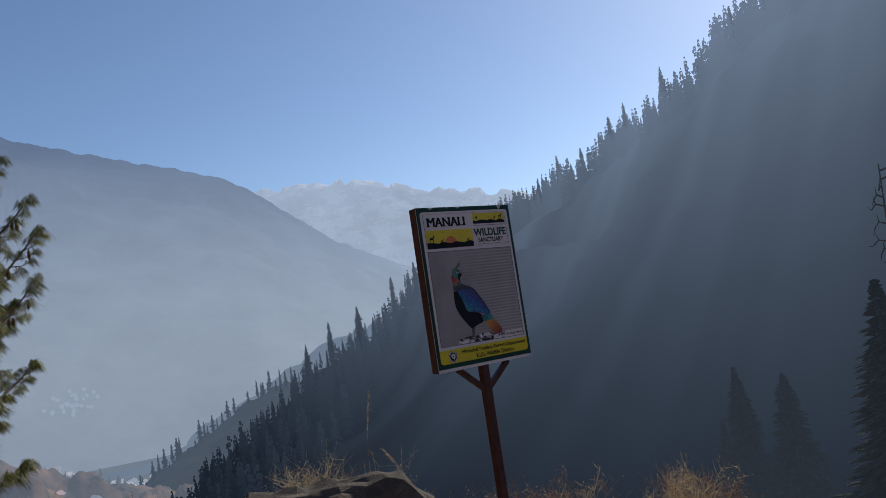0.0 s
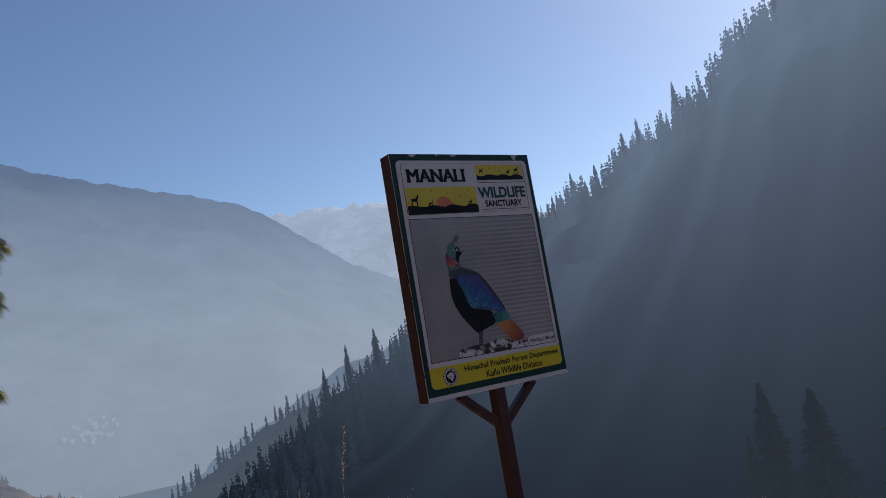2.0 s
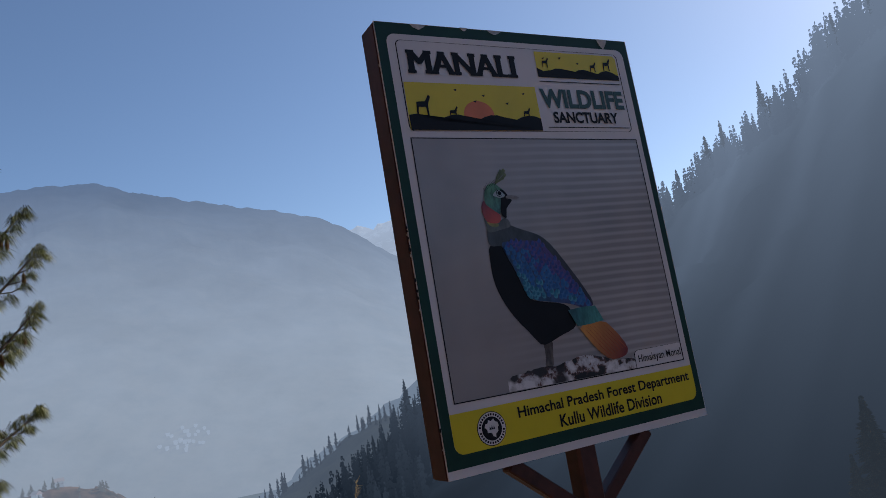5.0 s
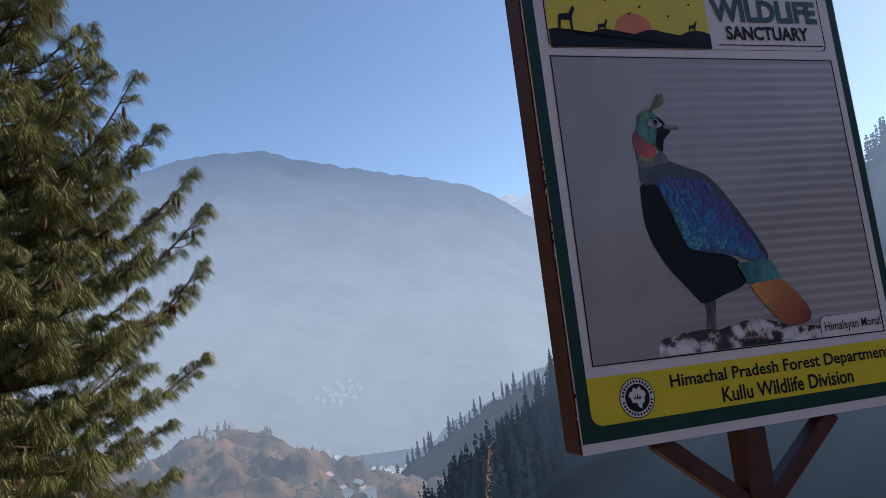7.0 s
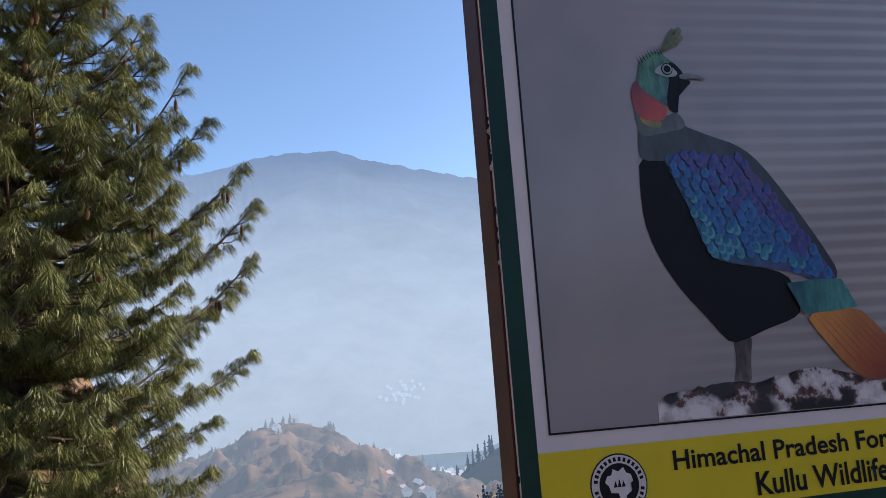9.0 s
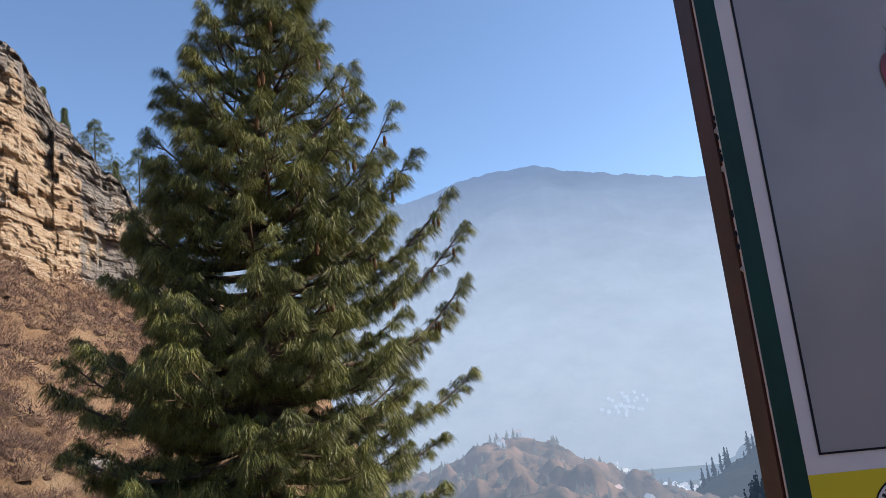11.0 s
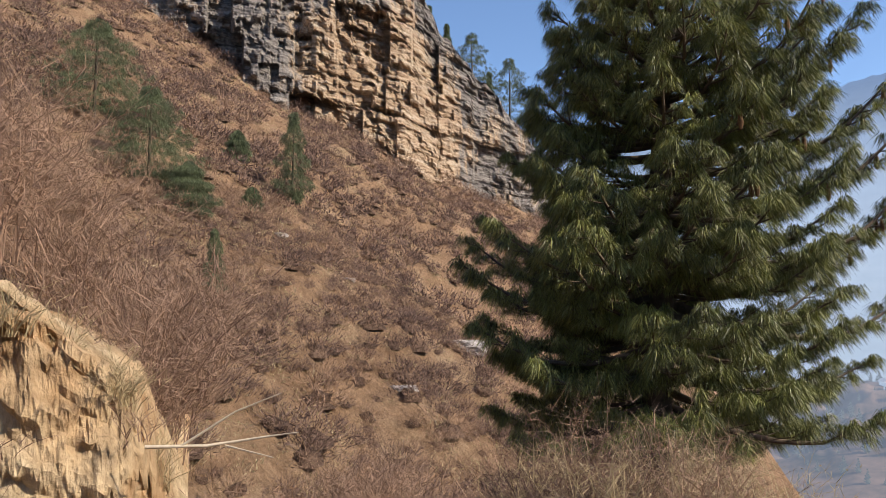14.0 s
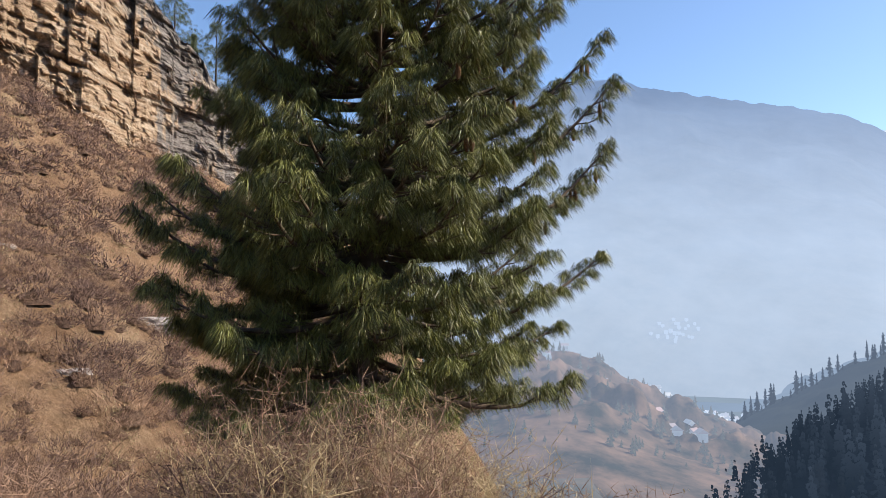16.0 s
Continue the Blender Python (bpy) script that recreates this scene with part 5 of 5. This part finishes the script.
# round the stone and the sign's foot
for i in range(26):
    x, y = rs.choice((rs.uniform(-1.6, -0.8), rs.uniform(-0.25, 0.75), rs.uniform(-0.25, 0.75), rs.uniform(1.35, 1.9))), rs.uniform(5.3, 6.3)
    crown = 1.5 - (1.5 - (rs.uniform(0.55, 0.85) if x < -0.8 else rs.uniform(0.3, 0.5))) * y / 5.0
    if abs(x - 0.15) < 0.12 and y < 4.5:
        continue
    shrub("dry_shrub", "sunlit dry twiggy shrub with tiny curled leaves", (x, y), max(0.45, crown - height(x, y)), 0.34, 18, 12, 100 + i, TWIG if i % 3 else STRAW, "dry shrubs round the sign", leaves=110, wide=0.004)
for i in range(10):
    x, y = rs.uniform(-1.7, -0.8), rs.uniform(5.0, 6.2)
    shrub("dry_shrub", "sunlit dry twiggy shrub with tiny curled leaves", (x, y), max(0.5, 1.5 - (1.5 - rs.uniform(0.5, 0.85)) * y / 5.0 - height(x, y)), 0.34, 18, 12, 160 + i, STRAW, "dry shrubs round the sign", leaves=120, wide=0.004)


def plume(at, h, bend, seed, head=0.12):
    """A tall grass stalk with a feathery drooping head."""
    rnd = np.random.RandomState(seed)
    z = height(at[0], at[1])
    ob = thing("grass_stalk", "tall dry grass stalk with a pale feathery head", "grass", (at[0], at[1], z), "tall grass stalks")
    v, f, pts = [], [], []
    for t in np.linspace(0, 1, 14):
        pts.append(Vector((bend * t ** 4, 0.02 * math.sin(t * 5), h * (t - 0.10 * abs(bend) * 4 * t ** 6))))
    tube(v, f, pts, [0.0025 * (1.2 - t / 14) for t in range(14)], 4)
    mesh_ob("stalk", v, f, STRAW, ob)
    roots = np.array([pts[-1].lerp(pts[-4], rnd.rand())[:] for _ in range(90)])
    tri_mesh("seed_head", blades(roots, roots + rnd.normal(0, 0.012, roots.shape) + np.array([bend * 0.08, 0, 0.012]), 0.003), STRAW, ob)
    return ob


plume((-0.76, 5.4), 1.09 - height(-0.76, 5.4), 0.07, 1)
plume((-0.5, 5.6), 0.68 - height(-0.3, 5.6), -0.16, 2)
for i, (x, y, h) in enumerate(((-0.54, 5.5, 1.0), (-0.6, 5.55, 0.9), (-0.46, 5.6, 0.85), (-1.35, 5.4, 0.95))):
    shrub("seed_stalk", "thin stalk set with small dry seed pods", (x, y), h - 0.12 - height(x, y), 0.05, 2, 16, 300 + i, STRAW, "seed stalks", leaves=60, wide=0.004)
# scrub in front of and under the pine
for i in range(46):
    t = rs.random()
    x, y = -2.9 - 3.9 * t + rs.uniform(-0.6, 0.6), 8.4 - 3.0 * t + rs.uniform(-1.0, 1.0)
    if i % 2:
        x, y = rs.uniform(-5.9, -3.4), rs.uniform(5.4, 8.6)
    shrub("path_shrub", "tangled dry shrub with straw-coloured twigs by the pine", (x, y), rs.uniform(0.55, 1.0) * (1.3 if i % 7 == 0 else 1), 0.5, 26, 14, 400 + i, (STRAW, TWIG, SCRUB, TWIG, SCRUB_DARK)[i % 5], "dry shrubs by the pine", leaves=200 if i % 2 else 90, wide=0.006)
for i in range(16):
    t = rs.random()
    x, y = -4.6 - 2.2 * t + rs.uniform(-0.4, 0.4), 8.3 + 1.6 * t + rs.uniform(-0.4, 0.4)
    shrub("path_shrub", "tangled dry shrub on the edge below the pine", (x, y), rs.uniform(0.55, 0.9), 0.5, 26, 14, 460 + i, (STRAW, SCRUB, TWIG)[i % 3], "dry shrubs by the pine", leaves=120, wide=0.006)
# brush at the bank's foot and on its top
for i in range(16):
    az, r = rs.uniform(70, 90), rs.uniform(3.0, 6.0)
    p = bearing(az, 0, r, HEYE)
    shrub("bank_shrub", "leafless reddish-brown bush at the foot of the bank", (p.x, p.y, min(0.05, max(height(p.x, p.y), -0.9))), rs.uniform(0.7, 1.0), 0.6, 34, 16, 500 + i, (SCRUB, TWIG)[i % 2], "leafless bushes by the bank", wide=0.0055)
for i in range(20):
    az, r = rs.uniform(85, 108), rs.uniform(4.2, 7.5)
    p = bearing(az, 0, r, HEYE)
    z = float(np.interp(az, [84, 92, 99, 108], [-0.3, 0.8, 1.5, 1.9])) + (r - 4) * 0.18
    shrub("bank_shrub", "tall leafless red-brown bush growing above the bank", (p.x, p.y, max(z, height(p.x, p.y) - 0.1)), rs.uniform(1.0, 1.7), 0.8, 40, 18, 540 + i, (SCRUB, TWIG, TWIG)[i % 3], "leafless bushes by the bank", wide=0.007)

for i in range(6):
    p = bearing(rs.uniform(85.0, 88.6), 0, rs.uniform(2.65, 3.1), HEYE)
    shrub("bank_shrub", "leafless reddish-brown bush at the foot of the bank", (p.x, p.y, -0.5), rs.uniform(0.6, 0.95), 0.35, 26, 14, 600 + i, (SCRUB, TWIG)[i % 2], "leafless bushes by the bank", wide=0.0045)
# straw and roots hanging over the bank's edge
for i in range(26):
    az = rs.uniform(88, 112)
    p = bearing(az, 0, 3.05 + rs.uniform(0, 0.3) + (max(0, 92.5 - az) / 4) ** 2 * 0.5, HEYE)
    z = float(np.interp(az, [86.5, 88, 90, 92, 95, 99, 110], [0.3, 0.6, 1.02, 1.14, 1.24, 1.38, 1.6])) - 0.06
    shrub("bank_grass", "tuft of dry straw on the bank's edge", (p.x, p.y, z), rs.uniform(0.12, 0.28), 0.16, 22, 3, 700 + i, STRAW, "straw tufts on the bank", lean=(0.08, 0.0), wide=0.004, category="grass")
for i in range(22):
    az, z = rs.uniform(89, 104), rs.uniform(-0.5, 0.9)
    p = bearing(az, 0, 2.78 + 0.2 * (z + 0.9) / 2 + (max(0, 92.5 - az) / 4) ** 2 * 0.5, HEYE)
    shrub("bank_twig", "dry rootlets and twigs sticking out of the bank", (p.x, p.y, z), rs.uniform(0.15, 0.3), 0.18, 6, 5, 760 + i, TWIG, "rootlets in the bank", lean=(0.14, 0.02), wide=0.004, category="twig")


def dead_branch():
    at = bearing(89.5, -8.6, 2.9, HEYE)
    ob = thing("dead_branch", "bleached bare fallen branch caught in the brush", "branch", at)
    v, f = [], []
    side = Vector((0.25, 0.97, 0.0)) * 0.62
    tube(v, f, [Vector((0, 0, 0)), side * 0.35 + Vector((0, 0, 0.0)), side * 0.7 + Vector((0, 0, 0.03)), side * 0.85 + Vector((0.06, 0, 0.05))], [0.007, 0.006, 0.004, 0.002], 6)
    tube(v, f, [side * 0.2, side * 0.5 + Vector((0, 0, 0.12)), side * 0.75 + Vector((0.05, 0, 0.19))], [0.006, 0.004, 0.002], 5)
    tube(v, f, [side * 0.45, side * 0.7 + Vector((0.1, 0, -0.03))], [0.004, 0.002], 5)
    mesh_ob("wood", v, f, DEADWOOD, ob, smooth=True)
    return ob


dead_branch()


# ---- town in the valley ----
def house_mesh(i):
    rnd = random.Random(i)
    w, d, h = rnd.uniform(4, 7), rnd.uniform(3.5, 5.5), rnd.choice((2.4, 2.8, 4.2))
    return w, d, h


def far_house(i, at, turn, plaster=HOUSE):
    w, d, h = house_mesh(i)
    ob = thing("house", "small pale hazy house with a low roof", "house", Matrix.Translation(at) @ Matrix.Rotation(turn, 4, "Z"), "houses in the valley")
    part("wall", box_bm(-w / 2, w / 2, -d / 2, d / 2, -3, h), plaster, ob)
    bm = bmesh.new()
    o = 0.8
    pts = [(-w / 2 - o, -d / 2 - o, h), (w / 2 + o, -d / 2 - o, h), (w / 2 + o, d / 2 + o, h), (-w / 2 - o, d / 2 + o, h), (-w / 2 - o, 0, h + 2.4), (w / 2 + o, 0, h + 2.4)]
    vs = [bm.verts.new(p) for p in pts]
    for f in ((0, 1, 5, 4), (2, 3, 4, 5), (0, 4, 3), (1, 2, 5), (3, 2, 1, 0)):
        bm.faces.new([vs[k] for k in f])
    part("roof", bm, plaster if plaster is HOUSE_FAR or i % 3 == 0 else ROOF, ob)
    for st in range(int(h // 2)):
        for k in range(3):
            x = -w / 2 + w * (k + 0.5) / 3
            part("window", box_bm(x - 0.6, x + 0.6, -d / 2 - 0.06, -d / 2 + 0.05, st * 2 + 0.7, st * 2 + 1.7), ROOF, ob)
    return ob


def knoll_point(az, t):
    el = float(np.interp(-az, [-p[0] for p in KN], [p[1] for p in KN]))
    top, low = bearing(az, el, 620), bearing(az, 0, 620 * 0.45)
    low.z = -60 - 0.09 * 620 * 0.45
    return top.lerp(low, t)


k = 0
for az, r, n, da, dr in ((25.0, 980, 28, 2.2, 90), (27.6, 1470, 26, 1.8, 40), (29.0, 640, 7, 2, 30), (36.5, 600, 3, 3, 20), (32, 520, 3, 4, 50), (27.5, 480, 9, 2, 50)):
    for j in range(n):
        p = bearing(az + rs.gauss(0, da * 0.5), 0, r + rs.gauss(0, dr * 0.5))
        p.z = drop(p.x, p.y)
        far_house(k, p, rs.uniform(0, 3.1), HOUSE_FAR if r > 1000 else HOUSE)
        k += 1
# dark foliage, its haze painted in as glow
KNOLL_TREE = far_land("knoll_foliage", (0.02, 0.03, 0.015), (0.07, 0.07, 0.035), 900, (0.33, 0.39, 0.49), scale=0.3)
proto = None
for j in range(240):
    az, r = rs.uniform(24, 44), rs.uniform(380, 640)
    p = bearing(az, 0, r)
    p.z = drop(p.x, p.y) - 0.5
    if proto is None:
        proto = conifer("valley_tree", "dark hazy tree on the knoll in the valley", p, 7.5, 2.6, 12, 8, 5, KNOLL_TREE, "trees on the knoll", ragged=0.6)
    else:
        c = rs.uniform(0.35, 1.3)
        m = Matrix.Translation(p) @ Matrix.Diagonal((c * rs.uniform(0.8, 1.5), c, c, 1))
        copy_thing(proto, m).matrix_basis = m
p = bearing(36.1, 0, 615)
m = Matrix.Translation((p.x, p.y, drop(p.x, p.y) - 1)) @ Matrix.Diagonal((1.1, 1.1, 1.25, 1))
copy_thing(proto, m).matrix_basis = m
